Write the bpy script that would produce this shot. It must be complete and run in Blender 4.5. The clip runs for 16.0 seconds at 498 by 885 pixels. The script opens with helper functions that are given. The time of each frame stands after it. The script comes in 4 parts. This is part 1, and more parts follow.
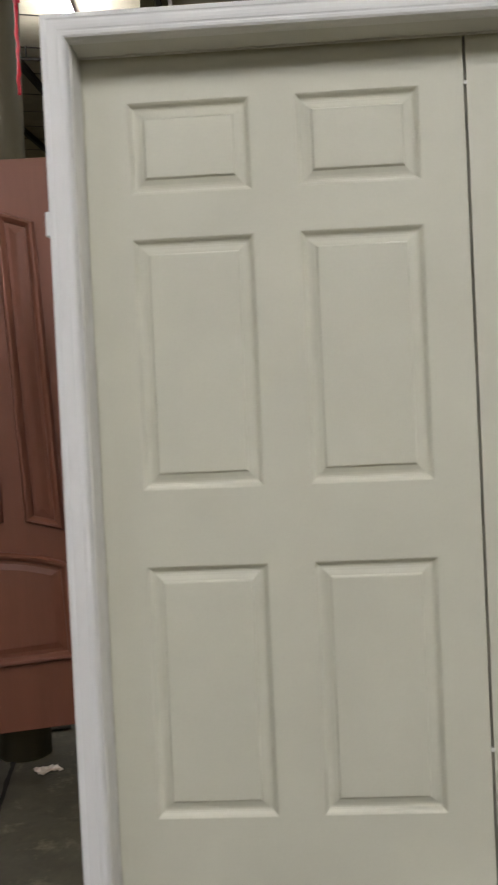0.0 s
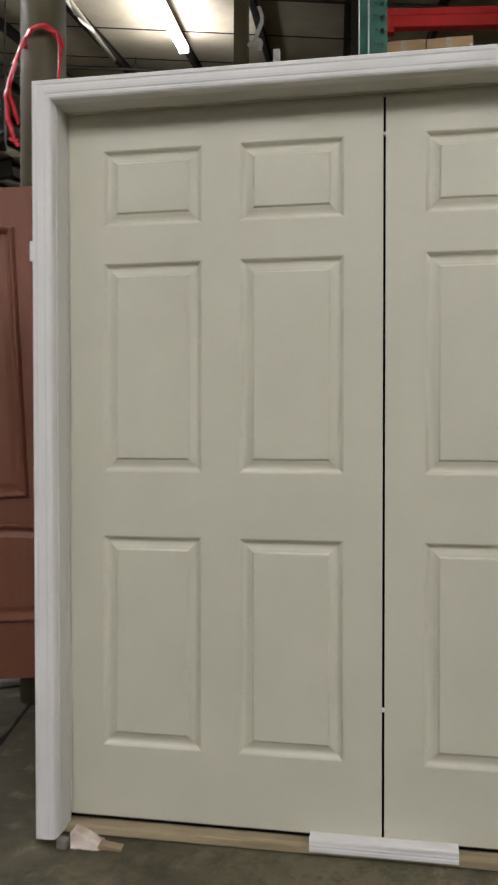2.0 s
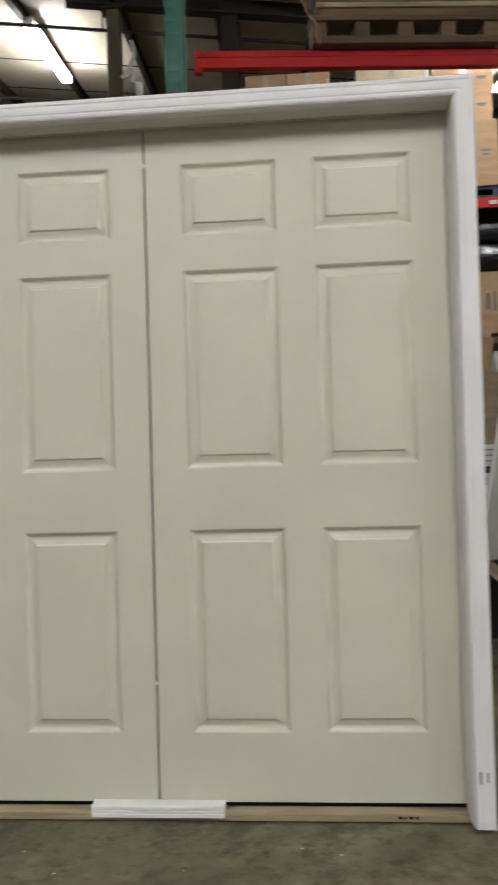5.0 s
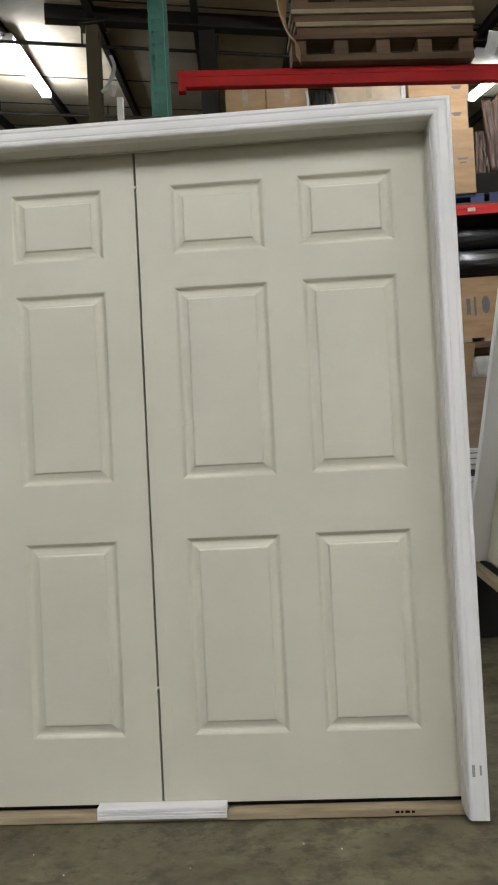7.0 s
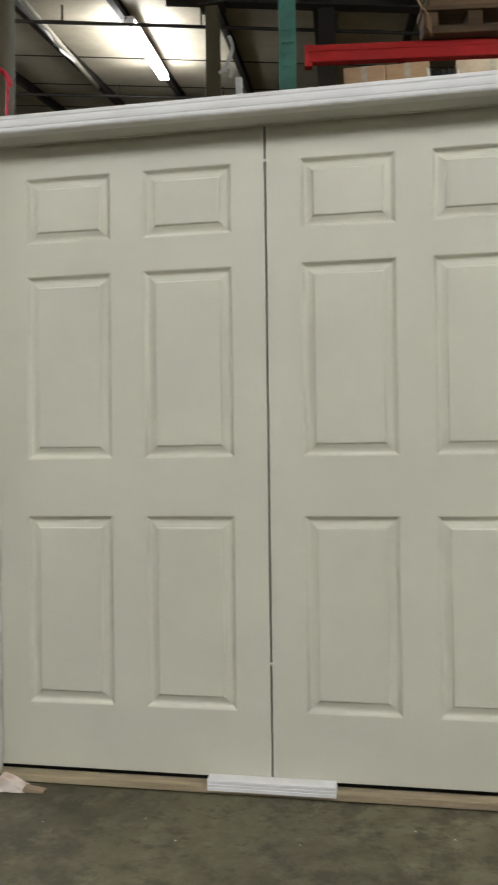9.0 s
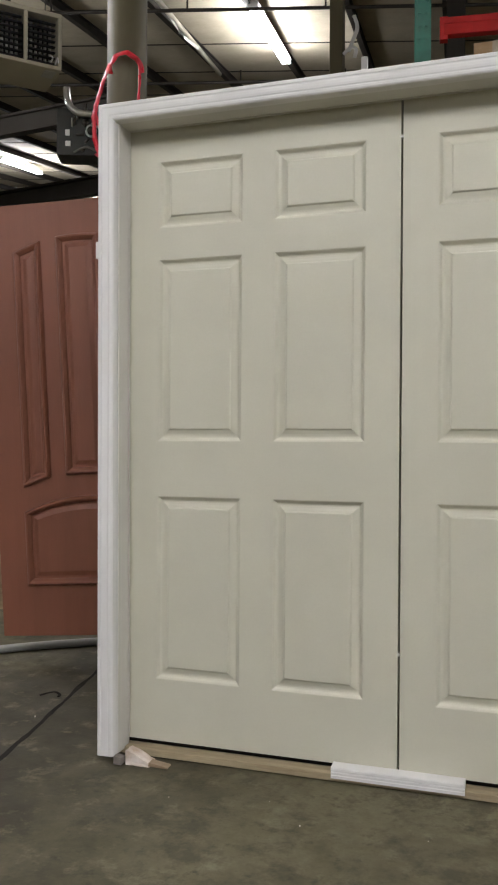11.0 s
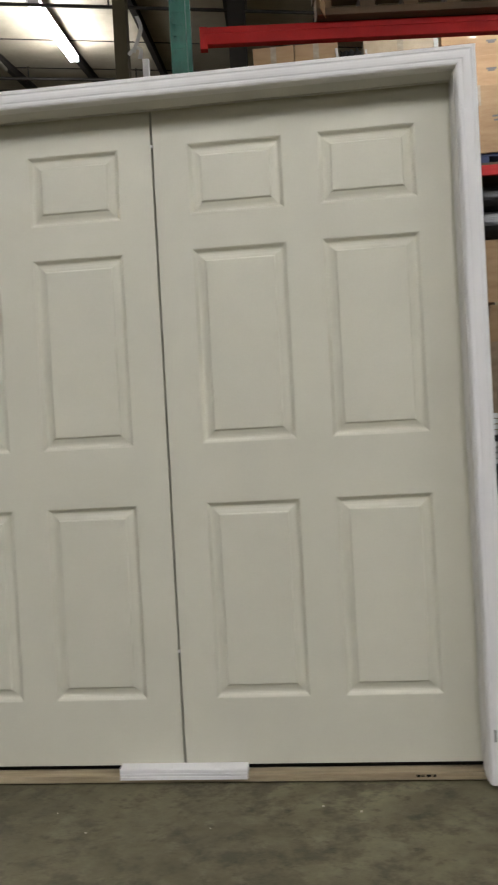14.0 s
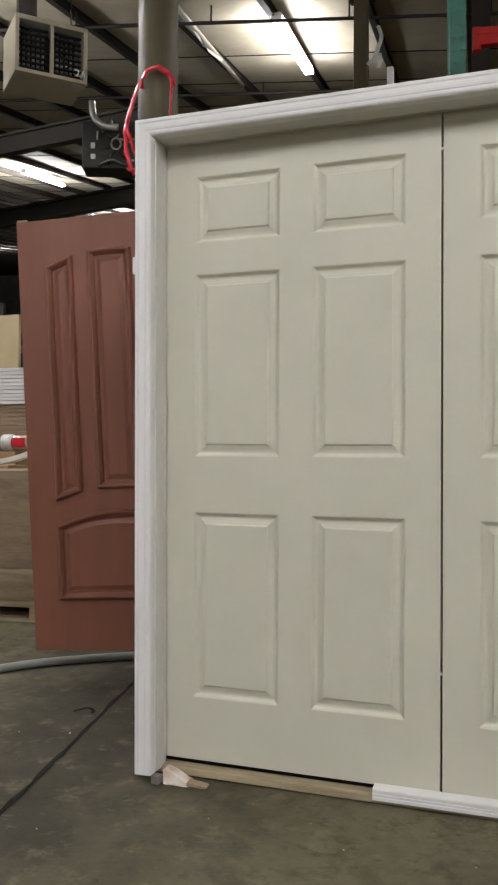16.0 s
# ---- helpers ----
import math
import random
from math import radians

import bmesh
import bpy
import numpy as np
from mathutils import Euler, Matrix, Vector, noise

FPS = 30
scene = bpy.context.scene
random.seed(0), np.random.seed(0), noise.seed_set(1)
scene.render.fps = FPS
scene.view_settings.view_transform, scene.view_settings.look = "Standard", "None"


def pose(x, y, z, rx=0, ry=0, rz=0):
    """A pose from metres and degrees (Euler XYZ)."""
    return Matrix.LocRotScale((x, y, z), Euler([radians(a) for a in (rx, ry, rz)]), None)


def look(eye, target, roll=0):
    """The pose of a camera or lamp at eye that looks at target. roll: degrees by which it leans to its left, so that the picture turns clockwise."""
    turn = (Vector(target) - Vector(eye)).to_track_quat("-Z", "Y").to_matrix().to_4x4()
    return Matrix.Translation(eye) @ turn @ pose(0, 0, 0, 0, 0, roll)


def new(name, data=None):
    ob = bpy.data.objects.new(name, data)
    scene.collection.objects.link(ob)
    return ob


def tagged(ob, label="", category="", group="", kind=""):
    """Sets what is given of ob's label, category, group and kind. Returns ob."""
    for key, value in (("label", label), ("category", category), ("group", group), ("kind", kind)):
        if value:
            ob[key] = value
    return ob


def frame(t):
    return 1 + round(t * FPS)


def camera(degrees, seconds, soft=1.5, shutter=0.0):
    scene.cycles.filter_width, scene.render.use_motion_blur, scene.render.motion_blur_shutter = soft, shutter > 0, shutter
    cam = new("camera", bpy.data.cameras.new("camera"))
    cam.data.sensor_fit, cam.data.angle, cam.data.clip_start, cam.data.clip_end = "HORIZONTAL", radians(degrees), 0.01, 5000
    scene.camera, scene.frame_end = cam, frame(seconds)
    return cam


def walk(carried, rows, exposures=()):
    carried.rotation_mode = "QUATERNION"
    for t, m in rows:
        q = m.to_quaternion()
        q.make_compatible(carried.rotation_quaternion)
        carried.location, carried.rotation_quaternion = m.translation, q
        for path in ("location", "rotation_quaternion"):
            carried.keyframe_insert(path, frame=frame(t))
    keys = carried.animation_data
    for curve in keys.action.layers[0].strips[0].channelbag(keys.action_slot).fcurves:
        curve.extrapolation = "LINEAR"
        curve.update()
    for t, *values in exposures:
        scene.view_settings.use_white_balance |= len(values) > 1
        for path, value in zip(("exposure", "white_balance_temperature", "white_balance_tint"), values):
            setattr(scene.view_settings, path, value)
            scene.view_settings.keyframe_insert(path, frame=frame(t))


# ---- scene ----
cam = camera(33.2, 16.0, soft=2.0, shutter=0.5)
PATH = [
    (0, (-0.446, -1.974, 1.152), (-0.541, 0.024, 1.139), -2.5),
    (0.5, (-0.265, -1.921, 1.187), (-0.377, 0.076, 1.148), -2.5),
    (1, (-0.086, -1.993, 1.189), (-0.219, 0.002, 1.146), -2.1),
    (1.5, (0.107, -2.12, 1.177), (-0.162, -0.138, 1.172), -1.5),
    (2, (0.048, -2.287, 1.132), (-0.312, -0.32, 1.122), 0.1),
    (2.5, (0.05, -2.401, 1.089), (-0.364, -0.444, 1.1), 0.8),
    (3, (0.167, -2.458, 1.082), (-0.389, -0.537, 1.099), 0.9),
    (3.5, (0.305, -2.481, 1.067), (-0.311, -0.578, 1.098), 0.6),
    (4, (0.356, -2.503, 1.053), (-0.304, -0.616, 1.094), 0.4),
    (4.5, (0.431, -2.501, 1.047), (-0.055, -0.561, 1.095), -0.6),
    (5, (0.507, -2.48, 1.052), (0.338, -0.488, 1.097), -1.6),
    (5.2, (0.53, -2.496, 1.063), (0.4, -0.501, 1.104), -2.1),
    (7.3, (0.461, -2.567, 1.056), (0.329, -0.573, 1.119), -2.9),
    (7.5, (0.446, -2.564, 1.05), (0.326, -0.568, 1.096), -2.5),
    (8, (0.476, -2.537, 0.995), (0.406, -0.539, 1.029), -2.1),
    (8.5, (0.438, -2.545, 1.017), (0.262, -0.553, 1.043), -2.2),
    (9, (0.415, -2.549, 1.036), (0.048, -0.584, 1.07), -0.7),
    (9.5, (0.389, -2.541, 1.028), (-0.054, -0.591, 1.062), -0.4),
    (10, (0.369, -2.552, 1.039), (-0.199, -0.634, 1.043), 0.7),
    (10.2, (0.347, -2.549, 1.024), (-0.261, -0.643, 1.029), 1.1),
    (12.3, (0.437, -2.505, 1.042), (-0.163, -0.598, 1.033), -0.8),
    (12.5, (0.461, -2.507, 1.045), (-0.037, -0.57, 1.033), -0.9),
    (13, (0.521, -2.489, 1.045), (0.234, -0.509, 1.024), -1.3),
    (13.5, (0.561, -2.494, 1.06), (0.369, -0.503, 1.037), -2.3),
    (14, (0.527, -2.536, 1.044), (0.311, -0.547, 1.033), -3.1),
    (14.5, (0.44, -2.546, 1.047), (0.008, -0.593, 1.055), -3.7),
    (15, (0.374, -2.544, 1.061), (-0.285, -0.655, 1.08), -1.4),
    (15.5, (0.356, -2.559, 1.064), (-0.311, -0.673, 1.085), -0.3),
    (16, (0.293, -2.523, 1.047), (-0.379, -0.639, 1.072), 0.3),
]
# the phone's own exposure drifts a little
STOPS = [(0, -0.30, 6530, 11), (1.0, -0.43, 6550, 11), (1.6, -0.46, 6580, 11), (2.0, -0.43, 6600, 12), (2.5, -0.39, 6600, 13), (3.0, -0.33, 6600, 13), (4.0, -0.24, 6580, 12), (5.0, -0.22, 6500, 11),
         (8.0, -0.23, 6450, 9), (8.5, -0.24, 6450, 8), (10.0, -0.27, 6530, 11), (12.5, -0.27, 6550, 12), (13.5, -0.36, 6550, 12), (14.5, -0.36, 6500, 11), (15.0, -0.35, 6530, 12), (16, -0.26, 6560, 12)]
walk(cam, [(t, look(eye, target, roll)) for t, eye, target, roll in PATH], STOPS)

# ---- world and light ----
world = bpy.data.worlds.new("dim_warehouse_air")
scene.world = world
world.use_nodes = True
world.node_tree.nodes["Background"].inputs["Color"].default_value = (0.75, 0.78, 0.7, 1)
world.node_tree.nodes["Background"].inputs["Strength"].default_value = 0.03


def strip_lamp(name, place, target, size, watts):
    lamp = bpy.data.lights.new(name, "AREA")
    lamp.shape, lamp.size, lamp.size_y = "RECTANGLE", size[0], size[1]
    lamp.energy, lamp.color = watts, (0.94, 0.96, 1.0)
    ob = new(name, lamp)
    ob.matrix_world = look(place, target)
    return ob


# ceiling strips over the aisle in front of the doors; the last two, further back, are added to fill shadow
AISLE = [(-3.9, -3.9, 4.15, 25), (-1.2, -3.9, 4.15, 36), (1.5, -3.9, 4.15, 38), (4.2, -3.9, 4.12, 43), (6.9, -3.9, 4.0, 29), (-1.5, -9.0, 3.3, 28), (2.5, -9.0, 3.2, 32)]
# strips added out of view, to lighten the roof deck and far cartons
UNSEEN_STRIPS = [(-4.3, 1.2, 4.70), (-7.6, 4.4, 4.80), (2.4, 4.3, 5.42)]
for ax, ay, az, watts in AISLE:
    strip_lamp("strip_lamp", (ax, ay, az - 0.06), (ax, ay + 0.01, 0), (0.16, 2.4), watts)
# the bare tubes under the roof light the deck as well as the floor;
# the last six pairs are added, unseen, to brighten the roof and the goods
for ax, ay, low, high, down, up in ((-3.08, 8.75, 6.46, 6.35, 60, 46), (-12.85, 17.3, 8.30, 8.1, 150, 330), (-15.6, 25.6, 9.7, 9.85, 300, 160), (-20.0, 36.0, 10.6, 11.0, 100, 420), (-31.0, 40.0, 11.0, 12.2, 100, 420), (-27.0, 55.0, 13.0, 14.0, 100, 600), (-4.35, 1.2, 4.60, 4.95, 40, 190), (-7.65, 4.4, 4.70, 5.05, 85, 330),
                                    (2.35, 4.3, 5.42, 5.74, 40, 50)):
    strip_lamp("strip_lamp", (ax, ay, low), (ax, ay + 0.01, 0), (0.16, 2.4), down)
    strip_lamp("strip_lamp", (ax, ay, high), (ax, ay + 0.01, 20), (0.16, 2.4), up)

# ---- materials ----


def material(name, colour, rough=0.6, metal=0.0, vary=0.12, scale=6.0, grain=60.0, bump=0.15, bump_size=0.002,
             stretch=(1, 1, 1), tint=None, spread=0.0, wear=0.0, gloss_vary=0.1, coat=0.0):
    """Colour that drifts at two scales, with fine relief; spread varies it from object to object."""
    m = bpy.data.materials.new(name)
    m.use_nodes = True
    t = m.node_tree
    nodes, links = t.nodes, t.links
    b = nodes["Principled BSDF"]
    b.inputs["Metallic"].default_value = metal
    if coat:
        b.inputs["Coat Weight"].default_value = coat
    tc = nodes.new("ShaderNodeTexCoord")
    mp = nodes.new("ShaderNodeMapping")
    mp.inputs["Scale"].default_value = stretch
    links.new(tc.outputs["Object"], mp.inputs["Vector"])
    n1 = nodes.new("ShaderNodeTexNoise")
    n1.inputs["Scale"].default_value, n1.inputs["Detail"].default_value, n1.inputs["Roughness"].default_value = scale, 6, 0.6
    n2 = nodes.new("ShaderNodeTexNoise")
    n2.inputs["Scale"].default_value, n2.inputs["Detail"].default_value = grain, 4
    links.new(mp.outputs["Vector"], n1.inputs["Vector"])
    links.new(mp.outputs["Vector"], n2.inputs["Vector"])
    c2 = tint or tuple(c * (1 - 2.2 * vary) for c in colour)
    mix = nodes.new("ShaderNodeMix")
    mix.data_type = "RGBA"
    mix.inputs["A"].default_value, mix.inputs["B"].default_value = (*colour, 1), (*c2, 1)
    ramp = nodes.new("ShaderNodeMapRange")
    ramp.inputs["From Min"].default_value, ramp.inputs["From Max"].default_value = 0.36, 0.68
    links.new(n1.outputs["Fac"], ramp.inputs["Value"])
    links.new(ramp.outputs["Result"], mix.inputs["Factor"])
    fine = nodes.new("ShaderNodeMix")
    fine.data_type, fine.blend_type = "RGBA", "MULTIPLY"
    fine.inputs["Factor"].default_value = min(1.0, vary * 2.5)
    links.new(mix.outputs["Result"], fine.inputs["A"])
    grey = nodes.new("ShaderNodeMapRange")
    grey.inputs["To Min"].default_value, grey.inputs["To Max"].default_value = 0.55, 1.35
    links.new(n2.outputs["Fac"], grey.inputs["Value"])
    links.new(grey.outputs["Result"], fine.inputs["B"])
    out = fine.outputs["Result"]
    if spread:
        info = nodes.new("ShaderNodeObjectInfo")
        hsv = nodes.new("ShaderNodeHueSaturation")
        rng = nodes.new("ShaderNodeMapRange")
        rng.inputs["To Min"].default_value, rng.inputs["To Max"].default_value = 1 - spread, 1 + spread
        links.new(info.outputs["Random"], rng.inputs["Value"])
        links.new(rng.outputs["Result"], hsv.inputs["Value"])
        links.new(out, hsv.inputs["Color"])
        out = hsv.outputs["Color"]
    links.new(out, b.inputs["Base Color"])
    rr = nodes.new("ShaderNodeMapRange")
    rr.inputs["To Min"].default_value, rr.inputs["To Max"].default_value = max(0.02, rough - gloss_vary), min(1, rough + gloss_vary)
    links.new(n1.outputs["Fac"], rr.inputs["Value"])
    links.new(rr.outputs["Result"], b.inputs["Roughness"])
    if bump:
        bp = nodes.new("ShaderNodeBump")
        bp.inputs["Strength"].default_value, bp.inputs["Distance"].default_value = bump, bump_size
        links.new(n2.outputs["Fac"], bp.inputs["Height"])
        links.new(bp.outputs["Normal"], b.inputs["Normal"])
    return m


def glow(name, colour, strength):
    m = bpy.data.materials.new(name)
    m.use_nodes = True
    b = m.node_tree.nodes["Principled BSDF"]
    b.inputs["Base Color"].default_value = (0.9, 0.9, 0.9, 1)
    b.inputs["Emission Color"].default_value, b.inputs["Emission Strength"].default_value = (*colour, 1), strength
    return m


def concrete():
    """Worn slab: cloudy olive greys, dark oil stains, scuffs and fine pits; the traffic dirt gathers along the joint."""
    m = bpy.data.materials.new("worn_concrete")
    m.use_nodes = True
    nodes, links = m.node_tree.nodes, m.node_tree.links
    b = nodes["Principled BSDF"]
    tc = nodes.new("ShaderNodeTexCoord")

    def cloud(scale, detail, rough, warp=0.0):
        n = nodes.new("ShaderNodeTexNoise")
        n.inputs["Scale"].default_value, n.inputs["Detail"].default_value = scale, detail
        n.inputs["Roughness"].default_value, n.inputs["Distortion"].default_value = rough, warp
        links.new(tc.outputs["Object"], n.inputs["Vector"])
        return n.outputs["Fac"]

    def span(value, a, b2, lo=0.0, hi=1.0):
        r = nodes.new("ShaderNodeMapRange")
        for key, v in (("From Min", a), ("From Max", b2), ("To Min", lo), ("To Max", hi)):
            r.inputs[key].default_value = v
        links.new(value, r.inputs["Value"])
        return r.outputs["Result"]

    def blend(fac, a, colour):
        x = nodes.new("ShaderNodeMix")
        x.data_type = "RGBA"
        links.new(fac, x.inputs["Factor"])
        if isinstance(a, tuple):
            x.inputs["A"].default_value = (*a, 1)
        else:
            links.new(a, x.inputs["A"])
        x.inputs["B"].default_value = (*colour, 1)
        return x.outputs["Result"]

    c = blend(span(cloud(2.4, 12, 0.7, 0.05), 0.36, 0.64), (0.074, 0.064, 0.037), (0.172, 0.152, 0.090))
    c = blend(span(cloud(1.1, 8, 0.65, 0.1), 0.50, 0.66, 0, 0.6), c, (0.052, 0.044, 0.029))
    # dirt along the joint, which runs x + 0.205 y = const
    sep = nodes.new("ShaderNodeSeparateXYZ")
    links.new(tc.outputs["Object"], sep.inputs["Vector"])
    k = nodes.new("ShaderNodeMath")
    k.operation = "MULTIPLY_ADD"
    k.inputs[1].default_value, k.inputs[2].default_value = 0.205, 1.287
    links.new(sep.outputs["Y"], k.inputs[0])
    d = nodes.new("ShaderNodeMath")
    d.operation = "ADD"
    links.new(sep.outputs["X"], d.inputs[0])
    links.new(k.outputs[0], d.inputs[1])
    w = nodes.new("ShaderNodeMath")
    w.operation = "MULTIPLY_ADD"
    w.inputs[1].default_value, w.inputs[2].default_value = 1.1, -0.55
    links.new(cloud(3.0, 6, 0.65, 0.5), w.inputs[0])
    d2 = nodes.new("ShaderNodeMath")
    d2.operation = "ADD"
    links.new(d.outputs[0], d2.inputs[0])
    links.new(w.outputs[0], d2.inputs[1])
    ab = nodes.new("ShaderNodeMath")
    ab.operation = "ABSOLUTE"
    links.new(d2.outputs[0], ab.inputs[0])
    c = blend(span(ab.outputs[0], 1.00, 0.10, 0, 0.80), c, (0.022, 0.018, 0.012))
    # blotches, pale scuffs and pits over all of it
    c = blend(span(cloud(5.5, 12, 0.74, 0.03), 0.49, 0.60, 0, 0.66), c, (0.038, 0.032, 0.021))
    c = blend(span(cloud(9.0, 12, 0.74, 0.03), 0.54, 0.68, 0, 0.55), c, (0.175, 0.157, 0.100))
    c = blend(span(cloud(17.0, 8, 0.7, 0.03), 0.56, 0.67, 0, 0.6), c, (0.030, 0.025, 0.017))
    c = blend(span(cloud(60, 5, 0.7), 0.60, 0.74, 0, 0.6), c, (0.04, 0.034, 0.024))
    links.new(c, b.inputs["Base Color"])
    links.new(span(cloud(4.0, 6, 0.6), 0.3, 0.7, 0.65, 0.9), b.inputs["Roughness"])
    b.inputs["Specular IOR Level"].default_value = 0.25
    bp = nodes.new("ShaderNodeBump")
    bp.inputs["Strength"].default_value, bp.inputs["Distance"].default_value = 0.3, 0.003
    links.new(cloud(45, 5, 0.7), bp.inputs["Height"])
    links.new(bp.outputs["Normal"], b.inputs["Normal"])
    return m


PRIMER = material("cream_primer", (0.588, 0.567, 0.462), 0.5, 0, 0.03, 2.5, 140, 0.06, 0.0008, gloss_vary=0.06)
WHITE = material("white_paint", (0.72, 0.705, 0.69), 0.5, 0, 0.012, 3, 90, 0.03, 0.0006, gloss_vary=0.06)
JAMB = material("primed_jamb", (0.64, 0.62, 0.575), 0.5, 0, 0.03, 3, 120, 0.06, 0.0008, gloss_vary=0.06)
BROWN = material("red_brown_primer", (0.235, 0.083, 0.048), 0.5, 0, 0.06, 3, 60, 0.12, 0.001, stretch=(3, 3, 0.25), gloss_vary=0.08)
PINE = material("raw_pine", (0.40, 0.325, 0.205), 0.8, 0, 0.16, 4, 45, 0.3, 0.001, stretch=(0.5, 6, 6), tint=(0.23, 0.175, 0.105))
OLD_WOOD = material("old_pallet_wood", (0.15, 0.090, 0.045), 0.8, 0, 0.16, 4, 50, 0.4, 0.002, stretch=(0.3, 5, 5), tint=(0.07, 0.04, 0.021), spread=0.35)
# near-black for strips that paint in shaded gaps; the crate wears it too
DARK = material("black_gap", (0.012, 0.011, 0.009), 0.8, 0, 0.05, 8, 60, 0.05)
GRIME = material("joint_grime", (0.012, 0.010, 0.008), 0.8, 0, 0.15, 12, 60, 0.3)
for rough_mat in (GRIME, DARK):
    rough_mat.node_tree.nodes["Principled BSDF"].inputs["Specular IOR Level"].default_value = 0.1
CONCRETE = concrete()
DECK = material("roof_insulation", (0.47, 0.415, 0.31), 0.75, 0, 0.08, 1.2, 22, 0.3, 0.004, stretch=(1, 1, 1), tint=(0.35, 0.305, 0.22))
STEEL = material("dark_roof_steel", (0.030, 0.024, 0.018), 0.6, 0.2, 0.1, 3, 40, 0.1)
COLUMN = material("painted_column", (0.092, 0.074, 0.036), 0.62, 0.0, 0.06, 3, 80, 0.05, stretch=(1, 1, 0.15))
GREEN = material("rack_green", (0.006, 0.115, 0.075), 0.5, 0.0, 0.08, 9, 90, 0.1, tint=(0.004, 0.075, 0.05))
RED = material("rack_red", (0.46, 0.006, 0.004), 0.75, 0.0, 0.07, 6, 80, 0.1, tint=(0.36, 0.012, 0.012))
CARD = material("cardboard", (0.42, 0.275, 0.15), 0.8, 0, 0.07, 3, 60, 0.1, stretch=(1, 1, 4), tint=(0.33, 0.205, 0.105), spread=0.14)
WRAP = material("stretch_film", (0.46, 0.40, 0.31), 0.16, 0.0, 0.1, 5, 12, 0.7, 0.01, stretch=(1, 1, 3), tint=(0.33, 0.27, 0.2), coat=0.6)
RAG = material("grey_rag", (0.24, 0.21, 0.185), 0.9, 0, 0.15, 20, 90, 0.4, 0.002)
PAPER = material("torn_paper", (0.70, 0.63, 0.57), 0.85, 0, 0.1, 14, 80, 0.4, 0.003, tint=(0.46, 0.33, 0.24))
SHEET = material("sheet_metal_tan", (0.44, 0.405, 0.31), 0.45, 0.1, 0.05, 3, 60, 0.05)
DULL = material("dull_pipe", (0.16, 0.155, 0.14), 0.4, 0.6, 0.08, 8, 60, 0.1)
GALV = material("galvanised", (0.5, 0.5, 0.48), 0.3, 0.9, 0.08, 8, 60, 0.1)
BLACK = material("black_plastic", (0.014, 0.014, 0.014), 0.55, 0, 0.08, 8, 50, 0.3, 0.004)
ROLL = material("black_roll_film", (0.006, 0.006, 0.006), 0.32, 0, 0.1, 6, 9, 0.9, 0.02, stretch=(0.4, 3, 3), coat=0.2)
BLUE = material("blue_paint", (0.008, 0.022, 0.085), 0.6, 0, 0.1, 7, 50, 0.1)
CLEAR = material("white_film", (0.62, 0.61, 0.58), 0.18, 0, 0.08, 9, 20, 0.8, 0.01, coat=0.5)
STRAP = material("red_poly_strap", (0.68, 0.015, 0.035), 0.3, 0, 0.08, 12, 60, 0.3, 0.003, coat=0.3)
PVC = material("grey_pipe", (0.28, 0.28, 0.268), 0.45, 0, 0.06, 5, 70, 0.1)
INK = material("grey_ink", (0.15, 0.145, 0.145), 0.8, 0, 0.1, 60, 200, 0.0)
PLYWOOD = material("tan_board", (0.47, 0.37, 0.21), 0.75, 0, 0.06, 3, 50, 0.1)
WALL = material("block_wall_paint", (0.36, 0.35, 0.31), 0.8, 0, 0.12, 1.2, 20, 0.3, 0.004)
FILM_BROWN = material("brown_film", (0.11, 0.06, 0.035), 0.5, 0, 0.15, 6, 14, 0.8, 0.01, stretch=(4, 4, 0.6), tint=(0.035, 0.02, 0.013))
PALE_CARD = material("filmed_cardboard", (0.50, 0.40, 0.28), 0.3, 0, 0.08, 4, 14, 0.5, 0.006, tint=(0.38, 0.29, 0.19), coat=0.4)
OLD_CARD = material("aged_cardboard", (0.34, 0.245, 0.155), 0.6, 0, 0.12, 3, 30, 0.4, 0.006, stretch=(1, 1, 5), tint=(0.22, 0.155, 0.095), coat=0.15)
TUBE = glow("fluorescent_tube", (0.95, 0.97, 1.0), 115)

# ---- building helpers ----


def empty(name, place=(0, 0, 0), turn=None, label="", category="", group=""):
    ob = new(name)
    ob.empty_display_size = 0.05
    ob.matrix_world = Matrix.Translation(place) @ (turn or Matrix())
    tagged(ob, label, category, group)
    return ob


def mesh_of(name, bm, mat, smooth=False):
    me = bpy.data.meshes.new(name)
    bmesh.ops.recalc_face_normals(bm, faces=bm.faces)
    if smooth:
        for f in bm.faces:
            f.smooth = True
    bm.to_mesh(me)
    bm.free()
    me.materials.append(mat)
    return me


def part(name, bm, mat, parent, label="", smooth=False):
    ob = new(name, mesh_of(name, bm, mat, smooth))
    ob.parent = parent
    if label:
        ob["label"] = label
    return ob


def thing(name, bm, mat, label, category, group="", kind="", smooth=False):
    return tagged(new(name, mesh_of(name, bm, mat, smooth)), label, category, group, kind)


def box(bm, a, b, bevel=0.0, m=None):
    """A box between two corners, its edges rounded by bevel."""
    vs = bmesh.ops.create_cube(bm, size=1)["verts"]
    for v in vs:
        v.co = Vector([(p + q) / 2 + c * (q - p) for p, q, c in zip(a, b, v.co)])
    if m is not None:
        bmesh.ops.transform(bm, matrix=m, verts=vs)
    if bevel:
        edges = list({e for v in vs for e in v.link_edges})
        bmesh.ops.bevel(bm, geom=edges, offset=bevel, segments=2, affect="EDGES", profile=0.5)


def boxed(a, b, bevel=0.003, m=None):
    bm = bmesh.new()
    box(bm, a, b, bevel, m)
    return bm


